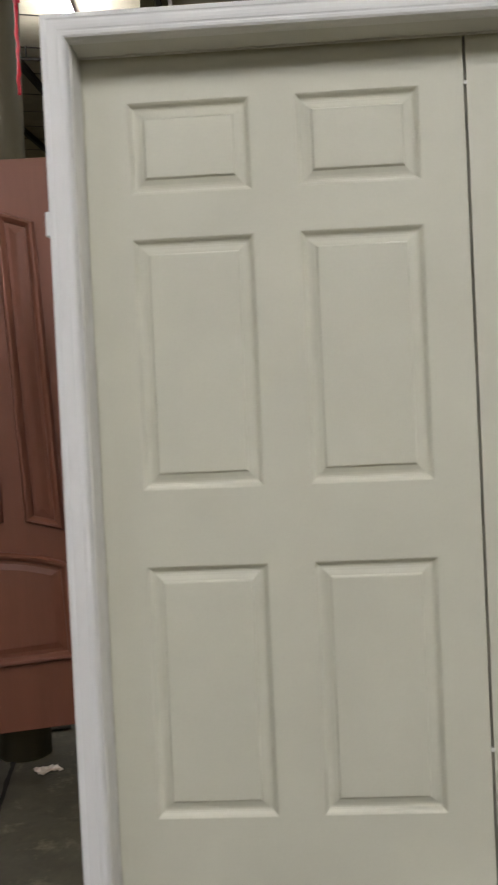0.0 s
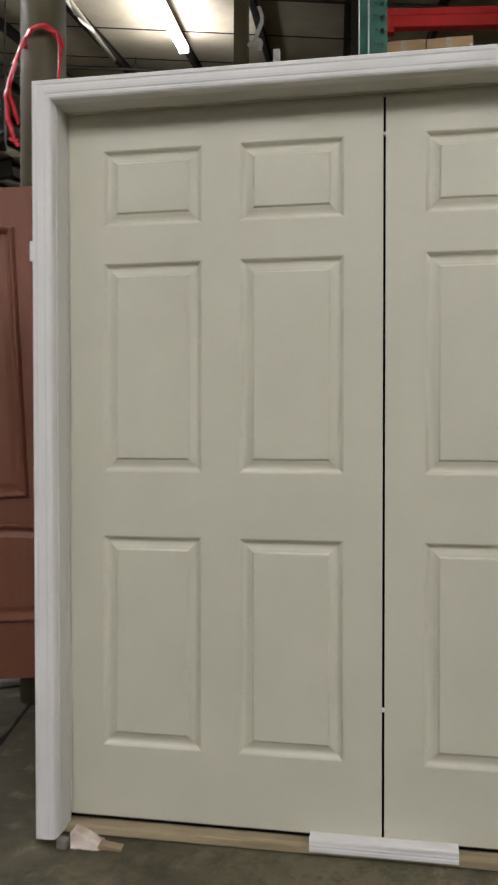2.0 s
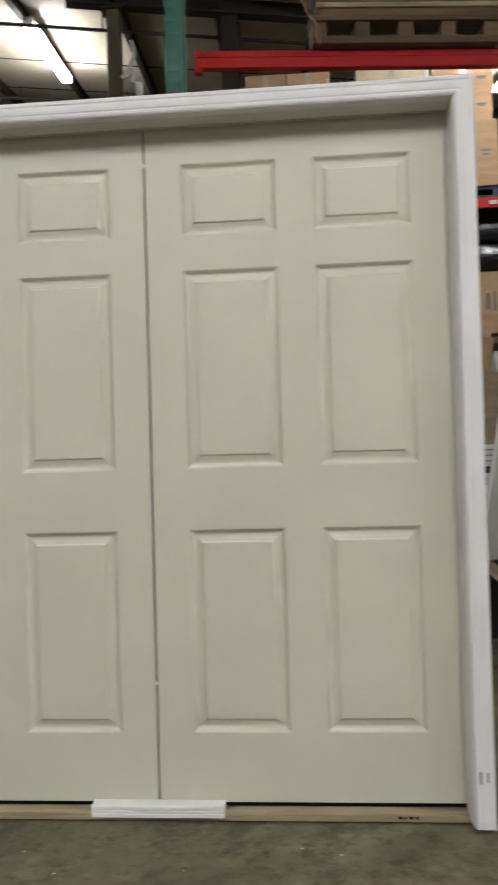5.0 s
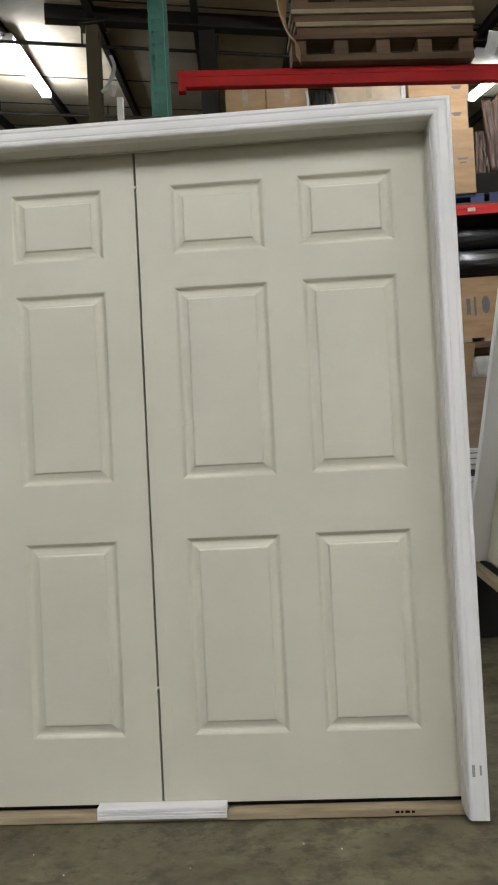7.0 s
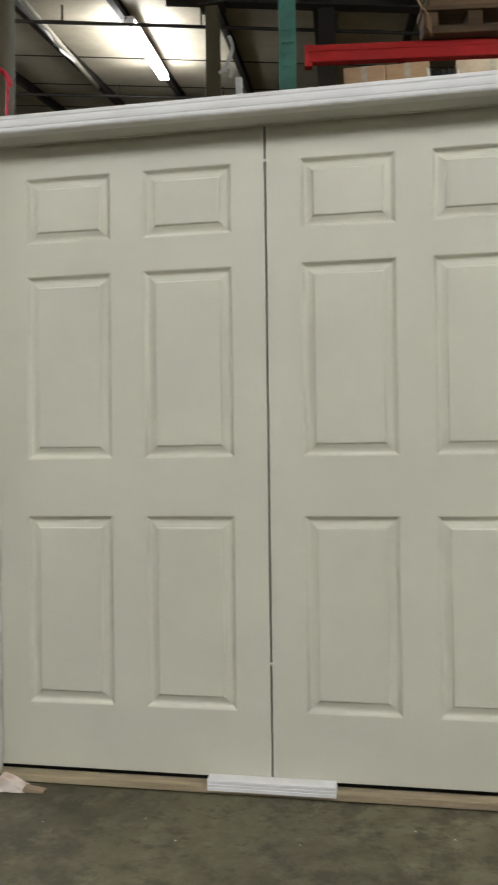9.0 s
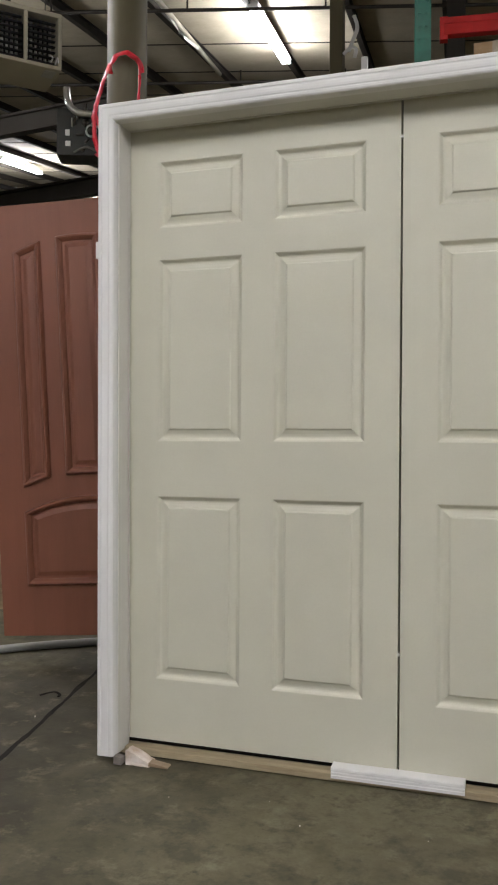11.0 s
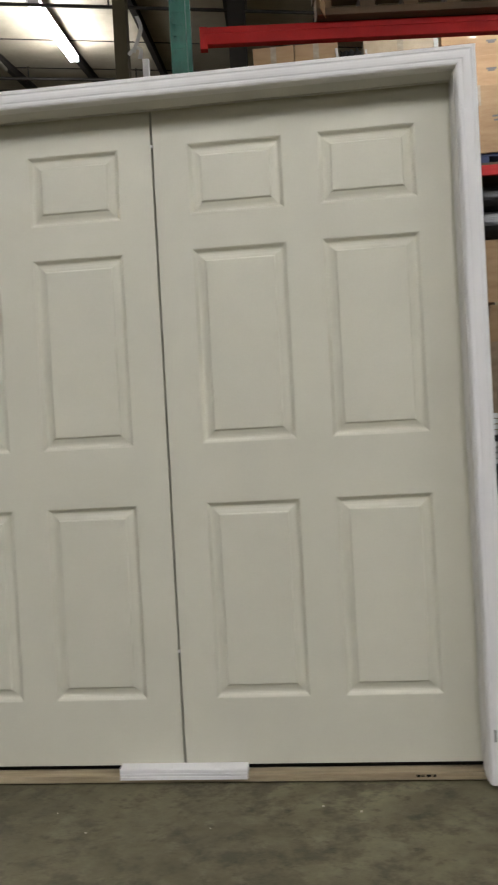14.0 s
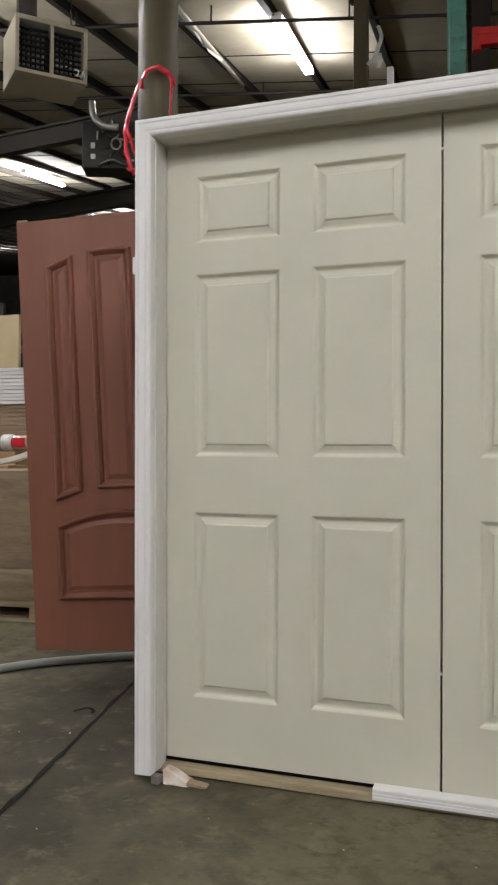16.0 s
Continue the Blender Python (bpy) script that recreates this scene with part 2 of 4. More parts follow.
def tube(bm, pts, r, n=12, cap=True):
    """A round bar through points."""
    pts = [Vector(p) for p in pts]
    rings = []
    for i, p in enumerate(pts):
        d = (pts[min(i + 1, len(pts) - 1)] - pts[max(i - 1, 0)]).normalized()
        side = d.cross(Vector((0, 0, 1)))
        if side.length < 0.05:
            side = d.cross(Vector((1, 0, 0)))
        side.normalize()
        up = side.cross(d)
        rr = r[i] if isinstance(r, (list, tuple)) else r
        rings.append([bm.verts.new(p + rr * (math.cos(2 * math.pi * k / n) * side + math.sin(2 * math.pi * k / n) * up)) for k in range(n)])
    for a, b in zip(rings, rings[1:]):
        for k in range(n):
            bm.faces.new((a[k], a[(k + 1) % n], b[(k + 1) % n], b[k]))
    if cap:
        bm.faces.new(rings[0])
        bm.faces.new(rings[-1])


def tubed(pts, r, n=12):
    bm = bmesh.new()
    tube(bm, pts, r, n)
    return bm


def sagged(a, b, sag, seed, n=7):
    """A soft box between two corners: its faces bulge and dent."""
    bm = bmesh.new()
    vs = bmesh.ops.create_cube(bm, size=1)["verts"]
    bmesh.ops.subdivide_edges(bm, edges=bm.edges[:], cuts=n, use_grid_fill=True)
    for v in bm.verts:
        c = v.co.copy()
        for k in (0, 1):
            v.co[k] *= 1 - 0.03 * abs(2 * c.z) ** 6
        v.co = Vector([(p + q) / 2 + u * (q - p) for p, q, u in zip(a, b, v.co)])
        if c.z > -0.49:
            k = Vector((seed * 3.1, seed * 1.7, 0))
            v.co += sag * Vector((noise.noise(v.co * 5 + k), noise.noise(v.co * 5 - k), 0.5 * noise.noise(v.co * 6 + 2 * k)))
            v.co += 0.4 * sag * Vector((1, 1, 0)) * noise.noise(Vector((v.co.x * 2, v.co.y * 2, v.co.z * 22)) + k)
    return bm


def extruded(bm, section, a, b, close=True):
    """A flat closed section, as world points at both ends a(p) and b(p)."""
    ra = [bm.verts.new(a(p)) for p in section]
    rb = [bm.verts.new(b(p)) for p in section]
    n = len(section)
    for k in range(n if close else n - 1):
        bm.faces.new((ra[k], ra[(k + 1) % n], rb[(k + 1) % n], rb[k]))
    if close:
        bm.faces.new(ra)
        bm.faces.new(rb)


# ---- the building ----
P0, ROOF_X, ROOF_Y = Vector((-3.19, 9.87, 7.15)), -0.0464, 0.1662


def roof_z(x, y):
    return P0.z + ROOF_X * (x - P0.x) + ROOF_Y * (y - P0.y)


bm = bmesh.new()
box(bm, (-75, -16, -0.2), (24, 72, 0))
thing("floor", bm, CONCRETE, "worn grey-brown concrete floor with dark oil stains", "floor", kind="structure")

bm = bmesh.new()
low = [bm.verts.new((x, y, roof_z(x, y))) for x, y in ((-75, -16), (24, -16), (24, 72), (-75, 72))]
high = [bm.verts.new(v.co + Vector((0, 0, 0.12))) for v in low]
bm.faces.new(low), bm.faces.new(high)
for k in range(4):
    bm.faces.new((low[k], low[(k + 1) % 4], high[(k + 1) % 4], high[k]))
thing("ceiling", bm, DECK, "faced insulation under the pitched warehouse roof", "ceiling", kind="structure")

for name, a, b in (("wall_north", (-75.2, 72, 0), (24.2, 72.3, 21)), ("wall_south", (-75.2, -16.3, 0), (24.2, -16, 6)),
                   ("wall_west", (-75.3, -16, 0), (-75, 72, 21)), ("wall_east", (24, -16, 0), (24.3, 72, 18))):
    thing(name, boxed(a, b, 0), WALL, "dim painted warehouse wall", "wall", kind="structure")

bm = bmesh.new()
for k in range(0, 48):
    y0 = 1.6 * k
    p, q = Vector((-50, y0 - 13.1, 0)), Vector((20, y0 + 6.5, 0))
    for v in (p, q):
        v.z = roof_z(v.x, v.y) + 0.004
    extruded(bm, [(-0.012, 0), (0.012, 0), (0.012, -0.014), (-0.012, -0.014)], lambda c: p + Vector((0, c[0], c[1])), lambda c: q + Vector((0, c[0], c[1])))
thing("deck_seams", bm, STEEL, "dark seams between the roof insulation sheets", "roof seam", kind="structure")
DIR = Vector((-0.0774, 1.0, 0.0))


def on_roof(x8, y, drop):
    """A place under the roof on the line that is at x8 where y is 8."""
    x = x8 + DIR.x * (y - 8)
    return Vector((x, y, roof_z(x, y) - drop))


def i_beam(bm, p, q, w, h, web=0.25):
    d = (q - p).normalized()
    side = d.cross(Vector((0, 0, 1))).normalized()
    up = side.cross(d)
    t = 0.12 * h
    sec = [(-w, 0), (w, 0), (w, -t), (web * w, -t), (web * w, -h + t), (w, -h + t), (w, -h), (-w, -h), (-w, -h + t), (-web * w, -h + t), (-web * w, -t), (-w, -t)]
    extruded(bm, sec, lambda s: p + side * s[0] + up * s[1], lambda s: q + side * s[0] + up * s[1])


for k in range(-48, 15):
    x8 = -3.06 + 1.225 * k
    bm = bmesh.new()
    i_beam(bm, on_roof(x8, -15.5, 0.0), on_roof(x8, 71.5, 0.0), 0.04, 0.135)
    thing("roof_purlin", bm, STEEL, "dark steel roof purlin", "roof beam", "roof purlins", "structure")

# ---- the white double door unit ----
unit = empty("double_door_unit", (0, 0, 0), None, "cream six-panel double door in a white frame on pine sill", "double door")
XO, XI, ZT, YF = 0.966, 0.905, 2.123, -0.112   # outer edge, clear half width, top, front
ZH = 2.065                                     # underside of the head

# brick mould section: u from the outer edge inward, y depth
MOULD = [(0.0, -0.078), (0.0, YF + 0.003), (0.002, YF + 0.0005), (0.011, YF), (0.0135, YF + 0.0014), (0.0155, YF + 0.0016), (0.021, YF + 0.0008), (0.029, YF + 0.0006), (0.036, YF + 0.0012), (0.0385, YF + 0.0024),
         (0.0405, YF + 0.0026), (0.043, YF + 0.0020), (0.049, YF + 0.0026), (0.0540, YF + 0.0060), (0.0565, YF + 0.0130), (0.058, YF + 0.0220), (0.058, -0.078)]
for side, lean, foot in ((-1, 0.014, 0.016), (1, 0.005, 0.018)):   # the legs stand slightly toed in
    bm = bmesh.new()
    extruded(bm, MOULD, lambda s: Vector((side * (XO - lean - s[0]), s[1], foot)), lambda s: Vector((side * (XO - s[0]), s[1], ZT - s[0])))
    part("side_casing", bm, WHITE, unit, "white moulded casing leg")
bm = bmesh.new()
extruded(bm, MOULD, lambda s: Vector((-(XO - s[0]), s[1], ZT - s[0])), lambda s: Vector((XO - s[0], s[1], ZT - s[0])))
part("head_casing", bm, WHITE, unit, "white moulded head casing")

# jambs: rabbeted boards behind the casing
for side, lean in ((-1, 0.014), (1, 0.005)):
    sec = [(XI, -0.080), (XI + 0.032, -0.080), (XI + 0.032, 0.06), (XI + 0.010, 0.06), (XI + 0.010, -0.004), (XI, -0.004)]
    bm = bmesh.new()
    extruded(bm, sec, lambda s: Vector((side * (s[0] - lean), s[1], 0.02)), lambda s: Vector((side * s[0], s[1], ZT - 0.016)))
    part("side_jamb", bm, JAMB, unit)
    bm = bmesh.new()
    extruded(bm, [(-0.003, -0.0135), (0.003, -0.0135), (0.003, -0.0045), (-0.003, -0.0045)], lambda s: Vector((side * (XI - lean) + s[0], s[1], 0.06)), lambda s: Vector((side * XI + s[0], s[1], ZH)))
    part("weatherstrip", bm, JAMB, unit, "cream foam weatherstrip")
sec = [(ZH, -0.080), (ZT - 0.014, -0.080), (ZT - 0.014, 0.06), (ZH + 0.014, 0.06), (ZH + 0.014, -0.004), (ZH, -0.004)]
bm = bmesh.new()
extruded(bm, sec, lambda s: Vector((-XI + 0.001, s[1], s[0])), lambda s: Vector((XI - 0.001, s[1], s[0])))
part("head_jamb", bm, JAMB, unit)
part("weatherstrip", boxed((-XI + 0.004, -0.0135, ZH - 0.003), (XI - 0.004, -0.0045, ZH + 0.003), 0.0015), JAMB, unit, "cream foam weatherstrip")

PANEL_X = ((0.108, 0.399), (0.506, 0.797))
PANEL_Z = ((0.249, 0.853), (1.034, 1.633), (1.736, 1.956))
RING = ((0.0, 0.0), (0.002, 0.0006), (0.006, 0.0034), (0.011, 0.0094), (0.015, 0.0114), (0.019, 0.0116), (0.025, 0.0104), (0.031, 0.0083), (0.0368, 0.0064), (0.0404, 0.0016), (0.043, 0.0007), (0.050, 0.0006))


def raised_panel(bm, x0, x1, z0, z1):
    rings = [[bm.verts.new((x, d, z)) for x, z in ((x0 + i, z0 + i), (x1 - i, z0 + i), (x1 - i, z1 - i), (x0 + i, z1 - i))] for i, d in RING]
    for a, b in zip(rings, rings[1:]):
        for k in range(4):
            bm.faces.new((a[k], a[(k + 1) % 4], b[(k + 1) % 4], b[k]))
    bm.faces.new(rings[-1])


def door_leaf(side, parent):
    """A moulded leaf with six raised panels; side is -1 or 1 from the meeting edge."""
    x_a, x_b, z_a, z_b = 0.0035, 0.914, 0.046, 2.076
    bm = bmesh.new()
    gx = sorted({x_a, x_b, *[v for p in PANEL_X for v in p]})
    gz = sorted({z_a, z_b, *[v for p in PANEL_Z for v in p]})
    grid = {(x, z): bm.verts.new((side * x, 0, z)) for x in gx for z in gz}
    for x0, x1 in zip(gx, gx[1:]):
        for z0, z1 in zip(gz, gz[1:]):
            if (x0, x1) in PANEL_X and (z0, z1) in PANEL_Z:
                continue
            bm.faces.new((grid[x0, z0], grid[x1, z0], grid[x1, z1], grid[x0, z1]))
    back = [bm.verts.new((side * x, 0.044, z)) for x, z in ((x_a, z_a), (x_b, z_a), (x_b, z_b), (x_a, z_b))]
    bm.faces.new(back)
    edge = [e for e in bm.edges if e.is_boundary and (abs(e.verts[0].co.x - e.verts[1].co.x) < 1e-6 and abs(abs(e.verts[0].co.x) - x_a) < 1e-6
                                                     or abs(e.verts[0].co.x - e.verts[1].co.x) < 1e-6 and abs(abs(e.verts[0].co.x) - x_b) < 1e-6)]
    for e in edge:
        v = list(e.verts)
        bm.faces.new((v[0], v[1], bm.verts.new(v[1].co + Vector((0, 0.044, 0))), bm.verts.new(v[0].co + Vector((0, 0.044, 0)))))
    for z in (z_a, z_b):
        bm.faces.new([bm.verts.new((side * x, y, z)) for x, y in ((x_a, 0), (x_b, 0), (x_b, 0.044), (x_a, 0.044))])
    leaf = part("door_leaf", bm, PRIMER, parent, "cream primed six-panel door leaf")
    for x0, x1 in PANEL_X:
        for z0, z1 in PANEL_Z:
            bm = bmesh.new()
            raised_panel(bm, side * x0 if side > 0 else side * x1, side * x1 if side > 0 else side * x0, z0, z1)
            part("panel", bm, PRIMER, leaf)
    return leaf


for side in (-1, 1):
    door_leaf(side, unit)
for z in (1.955, 0.396):
    part("spacer_clip", boxed((-0.005, -0.003, z - 0.005), (0.005, 0.010, z + 0.005), 0.002), JAMB, unit, "small white plastic clip between the leaves")
# black backing added so the gap between the leaves reads as deep shade
part("astragal", boxed((-0.02, 0.0445, 0.046), (0.02, 0.052, 2.07), 0.001), DARK, unit, "black strip that shades the gap at the meeting edges")
part("sill", boxed((-0.915, -0.035, 0.004), (0.915, 0.075, 0.0265), 0.003), PINE, unit, "raw pine board sill")
# black strip painted in where the gap over the sill lies in shade
part("sill_shadow_strip", boxed((-0.915, 0.02, 0.027), (0.915, 0.075, 0.0455), 0.001), DARK, unit, "black strip for the shaded gap under the leaves")
sec = [(-0.044, 0.016), (-0.044, 0.025), (-0.042, 0.027), (-0.044, 0.029), (-0.044, 0.034), (-0.0415, 0.0365), (-0.045, 0.039), (-0.045, 0.047), (-0.042, 0.050), (-0.004, 0.053), (-0.004, 0.031), (-0.0355, 0.031), (-0.0355, 0.016)]
bm = bmesh.new()
extruded(bm, sec, lambda s: Vector((-0.196, s[0], s[1])), lambda s: Vector((0.198, s[0], s[1])))
part("stop_block", bm, WHITE, unit, "white moulded offcut that holds both leaves at the foot")
part("hinge_leaf", boxed((-0.973, -0.108, 1.625), (-0.962, -0.085, 1.680), 0.002), WHITE, unit, "white hinge edge at the frame")
# pencilled marks at the foot of the casing
for x, z, w, h in ((0.922, 0.160, 0.008, 0.034), (0.942, 0.161, 0.006, 0.028)):
    part("pencil_mark", boxed((x - w / 2, YF + 0.0002, z - h / 2), (x + w / 2, YF + 0.0045, z + h / 2), 0), PVC, unit, "grey pencil scribble")

for x, w in ((0.700, 0.012), (0.716, 0.007), (0.729, 0.014), (0.748, 0.009)):
    part("pencil_mark", boxed((x, -0.0357, 0.014), (x + w, -0.0345, 0.0215), 0), GRIME, unit, "dark scribble on the sill")

# ---- scraps at the left foot ----


def crumple(name, mat, place, size, seed, label, category, fold=0.35):
    """A creased sheet."""
    rnd = random.Random(seed)
    bm = bmesh.new()
    n, m = 9, 6
    g = {}
    for i in range(n):
        for j in range(m):
            u, v = i / (n - 1), j / (m - 1)
            edge = 0.12 * rnd.uniform(-1, 1) if i in (0, n - 1) or j in (0, m - 1) else 0
            z = abs(math.sin(3.1 * u + 2.0 * v + seed)) * fold * size[1] + rnd.uniform(0, 0.12) * size[1]
            g[i, j] = bm.verts.new((size[0] * (u - 0.5 + edge * 0.5), size[1] * (v - 0.5 + edge), z * (1 - 0.4 * u)))
    for i in range(n - 1):
        for j in range(m - 1):
            bm.faces.new((g[i, j], g[i + 1, j], g[i + 1, j + 1], g[i, j + 1]))
    low = min(v.co.z for v in bm.verts)
    for v in bm.verts:
        v.co.z -= low
    ob = thing(name, bm, mat, label, category)
    ob.matrix_world = place
    s = ob.modifiers.new("thick", "SOLIDIFY")
    s.thickness = 0.0012
    return ob


def torn_wad(name, mat, a, b, drop, sag, seed, label, category):
    """A crumpled wad that thins out towards its far end."""
    bm = sagged(a, b, sag, seed, 5)
    for v in bm.verts:
        u = min(1, max(0, (v.co.x - a[0]) / (b[0] - a[0])))
        v.co.z = max(0.001, v.co.z * (1 - drop * u) + 0.25 * sag * noise.noise(v.co * 60))
    return thing(name, bm, mat, label, category)


torn_wad("paper_scrap", PAPER, (-0.848, -0.118, 0.001), (-0.768, -0.070, 0.044), 0.85, 0.019, 3, "torn crumpled cream paper wad at the casing foot", "paper")
torn_wad("paper_scrap", OLD_CARD, (-0.772, -0.110, 0.001), (-0.706, -0.074, 0.014), 0.55, 0.009, 5, "torn brown paper scrap on the floor", "paper")
torn_wad("grey_rag", RAG, (-0.884, -0.130, 0.001), (-0.858, -0.100, 0.030), 0.2, 0.012, 8, "small grey-brown rag stuffed under the casing foot", "rag")

# ---- reddish-brown door leaf behind, leaning on the column ----


def arched(bm, x0, x1, z0, tops, n=12, depth=0.0, ring=((0, 0), (0.003, -0.013), (0.009, -0.022), (0.017, -0.021), (0.029, -0.009), (0.034, 0.003), (0.039, 0.005), (0.045, -0.001), (0.064, -0.009))):
    """A raised panel whose top edge runs by the function tops(x), whose foot by z0(x)."""
    foot = z0 if callable(z0) else (lambda x: z0)
    rings = []
    for inset, d in ring:
        a, b = x0 + inset, x1 - inset
        pts = [(a + (b - a) * k / n, foot(a + (b - a) * k / n) + inset) for k in range(n + 1)]
        pts += [(b - (b - a) * k / n, tops(b - (b - a) * k / n) - inset) for k in range(n + 1)]
        rings.append([bm.verts.new((x, d, z)) for x, z in pts])
    for a, b in zip(rings, rings[1:]):
        for k in range(len(a)):
            bm.faces.new((a[k], a[(k + 1) % len(a)], b[(k + 1) % len(b)], b[k]))
    bm.faces.new(rings[-1])


brown = empty("brown_door_leaf", (-1.983, 0.876, 0.107), pose(0, 0, 0, 0, 0, 9.5) @ pose(0, 0, 0, 0.9, 0, 0) @ pose(0, 0, 0, 0, -2.96, 0),
              "red-brown primed door leaf with arched panels, stood behind the white unit", "door")
W, HT = 0.904, 2.03
part("slab", boxed((0, 0, 0), (W, 0.044, HT), 0.002), BROWN, brown)
part("edge_tab", boxed((0.002, 0.004, HT), (0.05, 0.04, HT + 0.010), 0.002), OLD_CARD, brown, "small tan tab on the top corner")


def arch(x):
    return 1.874 - 0.70 * (x - W / 2) ** 2


bm = bmesh.new()
arched(bm, 0.137, 0.272, lambda x: 0.701 + 0.32 * (x - 0.137), arch)
part("side_panel", bm, BROWN, brown)
bm = bmesh.new()
arched(bm, W - 0.272, W - 0.137, lambda x: 0.744 - 0.32 * (x - W + 0.272), arch)
part("side_panel", bm, BROWN, brown)
bm = bmesh.new()
arched(bm, 0.346, W - 0.346, 0.752, arch)
part("centre_panel", bm, BROWN, brown)
bm = bmesh.new()
arched(bm, 0.134, W - 0.134, 0.238, lambda x: 0.655 - 0.70 * (x - W / 2) ** 2, 18)
part("lower_panel", bm, BROWN, brown)
thing("timber_block", boxed((-1.20, 0.99, 0.0), (-1.04, 1.09, 0.150), 0.004), PINE, "short pine block under the brown door", "timber block")

# ---- steel column and its red strap ----
col = empty("steel_column", (-1.484, 1.12, 0), None, "round olive-grey painted steel column up to the roof", "column")
part("shaft", tubed([(0, 0, 0.0), (0, 0, 5.35)], 0.096, 32), COLUMN, col, smooth=True)
def ribbon(bm, pts, width, normal=(0, -1, 0)):
    """A flat strap through points, its width across the given normal."""
    pts = [Vector(p) for p in pts]
    nrm = Vector(normal)
    prev = None
    for i, p in enumerate(pts):
        d = (pts[min(i + 1, len(pts) - 1)] - pts[max(i - 1, 0)]).normalized()
        s = d.cross(nrm).normalized() * (width / 2)
        cur = (bm.verts.new(p + s), bm.verts.new(p - s))
        if prev:
            bm.faces.new((prev[0], cur[0], cur[1], prev[1]))
        prev = cur


def spline(pts, n=8):
    pts = [Vector(p) for p in pts]
    out = []
    for i in range(len(pts) - 1):
        a, b, c, d = pts[max(i - 1, 0)], pts[i], pts[i + 1], pts[min(i + 2, len(pts) - 1)]
        for k in range(n):
            t = k / n
            out.append(0.5 * (2 * b + (c - a) * t + (2 * a - 5 * b + 4 * c - d) * t * t + (3 * b - a - 3 * c + d) * t ** 3))
    out.append(pts[-1])
    return out


strap = empty("red_strap", (-1.476, 0.995, 2.60), None, "shiny red plastic strap looped round the column", "strap")
loops = [
    ([(-1.555, 1.075, 2.80), (-1.543, 1.05, 2.829), (-1.508, 1.04, 2.864), (-1.47, 1.035, 2.872), (-1.439, 1.04, 2.865), (-1.404, 1.07, 2.835), (-1.394, 1.09, 2.79)], 0.024),
    ([(-1.538, 1.045, 2.835), (-1.573, 1.03, 2.731), (-1.592, 1.02, 2.65), (-1.603, 1.01, 2.585), (-1.597, 1.0, 2.494), (-1.578, 1.0, 2.42), (-1.55, 1.0, 2.36)], 0.022),
    ([(-1.566, 1.04, 2.78), (-1.598, 1.035, 2.66), (-1.606, 1.02, 2.56), (-1.588, 1.01, 2.46)], 0.013),
    ([(-1.598, 1.005, 2.60), (-1.578, 1.0, 2.55), (-1.560, 0.995, 2.50), (-1.548, 1.0, 2.45)], 0.016),
    ([(-1.592, 1.0, 2.40), (-1.57, 0.995, 2.385), (-1.545, 1.0, 2.39)], 0.014),
    ([(-1.405, 1.055, 2.85), (-1.388, 1.05, 2.80), (-1.384, 1.03, 2.65), (-1.376, 1.01, 2.53), (-1.374, 1.0, 2.42)], 0.013),
]
for pts, w in loops:
    bm = bmesh.new()
    ribbon(bm, spline([Vector(p) - Vector((-1.505, 1.04, 2.62)) for p in pts]), w, (0.15, -1, 0.2))
    for v in bm.verts:
        v.co += 0.005 * Vector((noise.noise(v.co * 31), noise.noise(v.co * 37 + Vector((5, 0, 0))), noise.noise(v.co * 29 + Vector((0, 7, 0)))))
    ob = part("strap_loop", bm, STRAP, strap, smooth=True)
    ob.modifiers.new("thick", "SOLIDIFY").thickness = 0.002

# ---- pallet rack behind the doors ----
rack = empty("pallet_rack", (-0.05, 1.1, 0), None, "green and red steel pallet rack loaded with boxes and pallets", "pallet rack")
RO = Vector((-0.05, 1.1, 0))


def post(x0, x1, y0, y1, height, holes, parent):
    """A channel post; the front has two columns of teardrop slots."""
    bm = bmesh.new()
    t = 0.003
    for a, b in (((x0, y0 + t, 0), (x0 + t, y1, height)), ((x1 - t, y0 + t, 0), (x1, y1, height)), ((x0, y1 - t, 0), (x0 + 0.018, y1, height)), ((x1 - 0.018, y1 - t, 0), (x1, y1, height))):
        box(bm, a, b)
    if not holes:
        box(bm, (x0, y0, 0), (x1, y0 + t, height))
    else:
        box(bm, (x0, y0, 0), (x1, y0 + t, 1.90))
        step, z = 0.0508, 1.90
        cols = (x0 + (x1 - x0) * 0.29, x0 + (x1 - x0) * 0.71)
        halves = ((x0, (x0 + x1) / 2), ((x0 + x1) / 2, x1))
        while z < height - 0.01:
            for c, (h0, h1) in zip(cols, halves):
                zc = z + step * 0.5
                outer = [(h0, z), (c, z), (h1, z), (h1, zc), (h1, z + step), (c, z + step), (h0, z + step), (h0, zc)]
                inner = [(c - 0.004, zc - 0.010), (c, zc - 0.013), (c + 0.004, zc - 0.010), (c + 0.0085, zc + 0.002), (c + 0.006, zc + 0.012), (c, zc + 0.015), (c - 0.006, zc + 0.012), (c - 0.0085, zc + 0.002)]
                o = [bm.verts.new((p[0], y0, p[1])) for p in outer]
                i = [bm.verts.new((p[0], y0, p[1])) for p in inner]
                d = [bm.verts.new((p[0], y0 + t, p[1])) for p in inner]
                for k in range(8):
                    bm.faces.new((o[k], o[(k + 1) % 8], i[(k + 1) % 8], i[k]))
                    bm.faces.new((i[k], i[(k + 1) % 8], d[(k + 1) % 8], d[k]))
            z += step
    bmesh.ops.translate(bm, verts=bm.verts, vec=-RO)
    return part("upright_post", bm, GREEN, parent, "perforated green upright" if holes else "green rear upright")


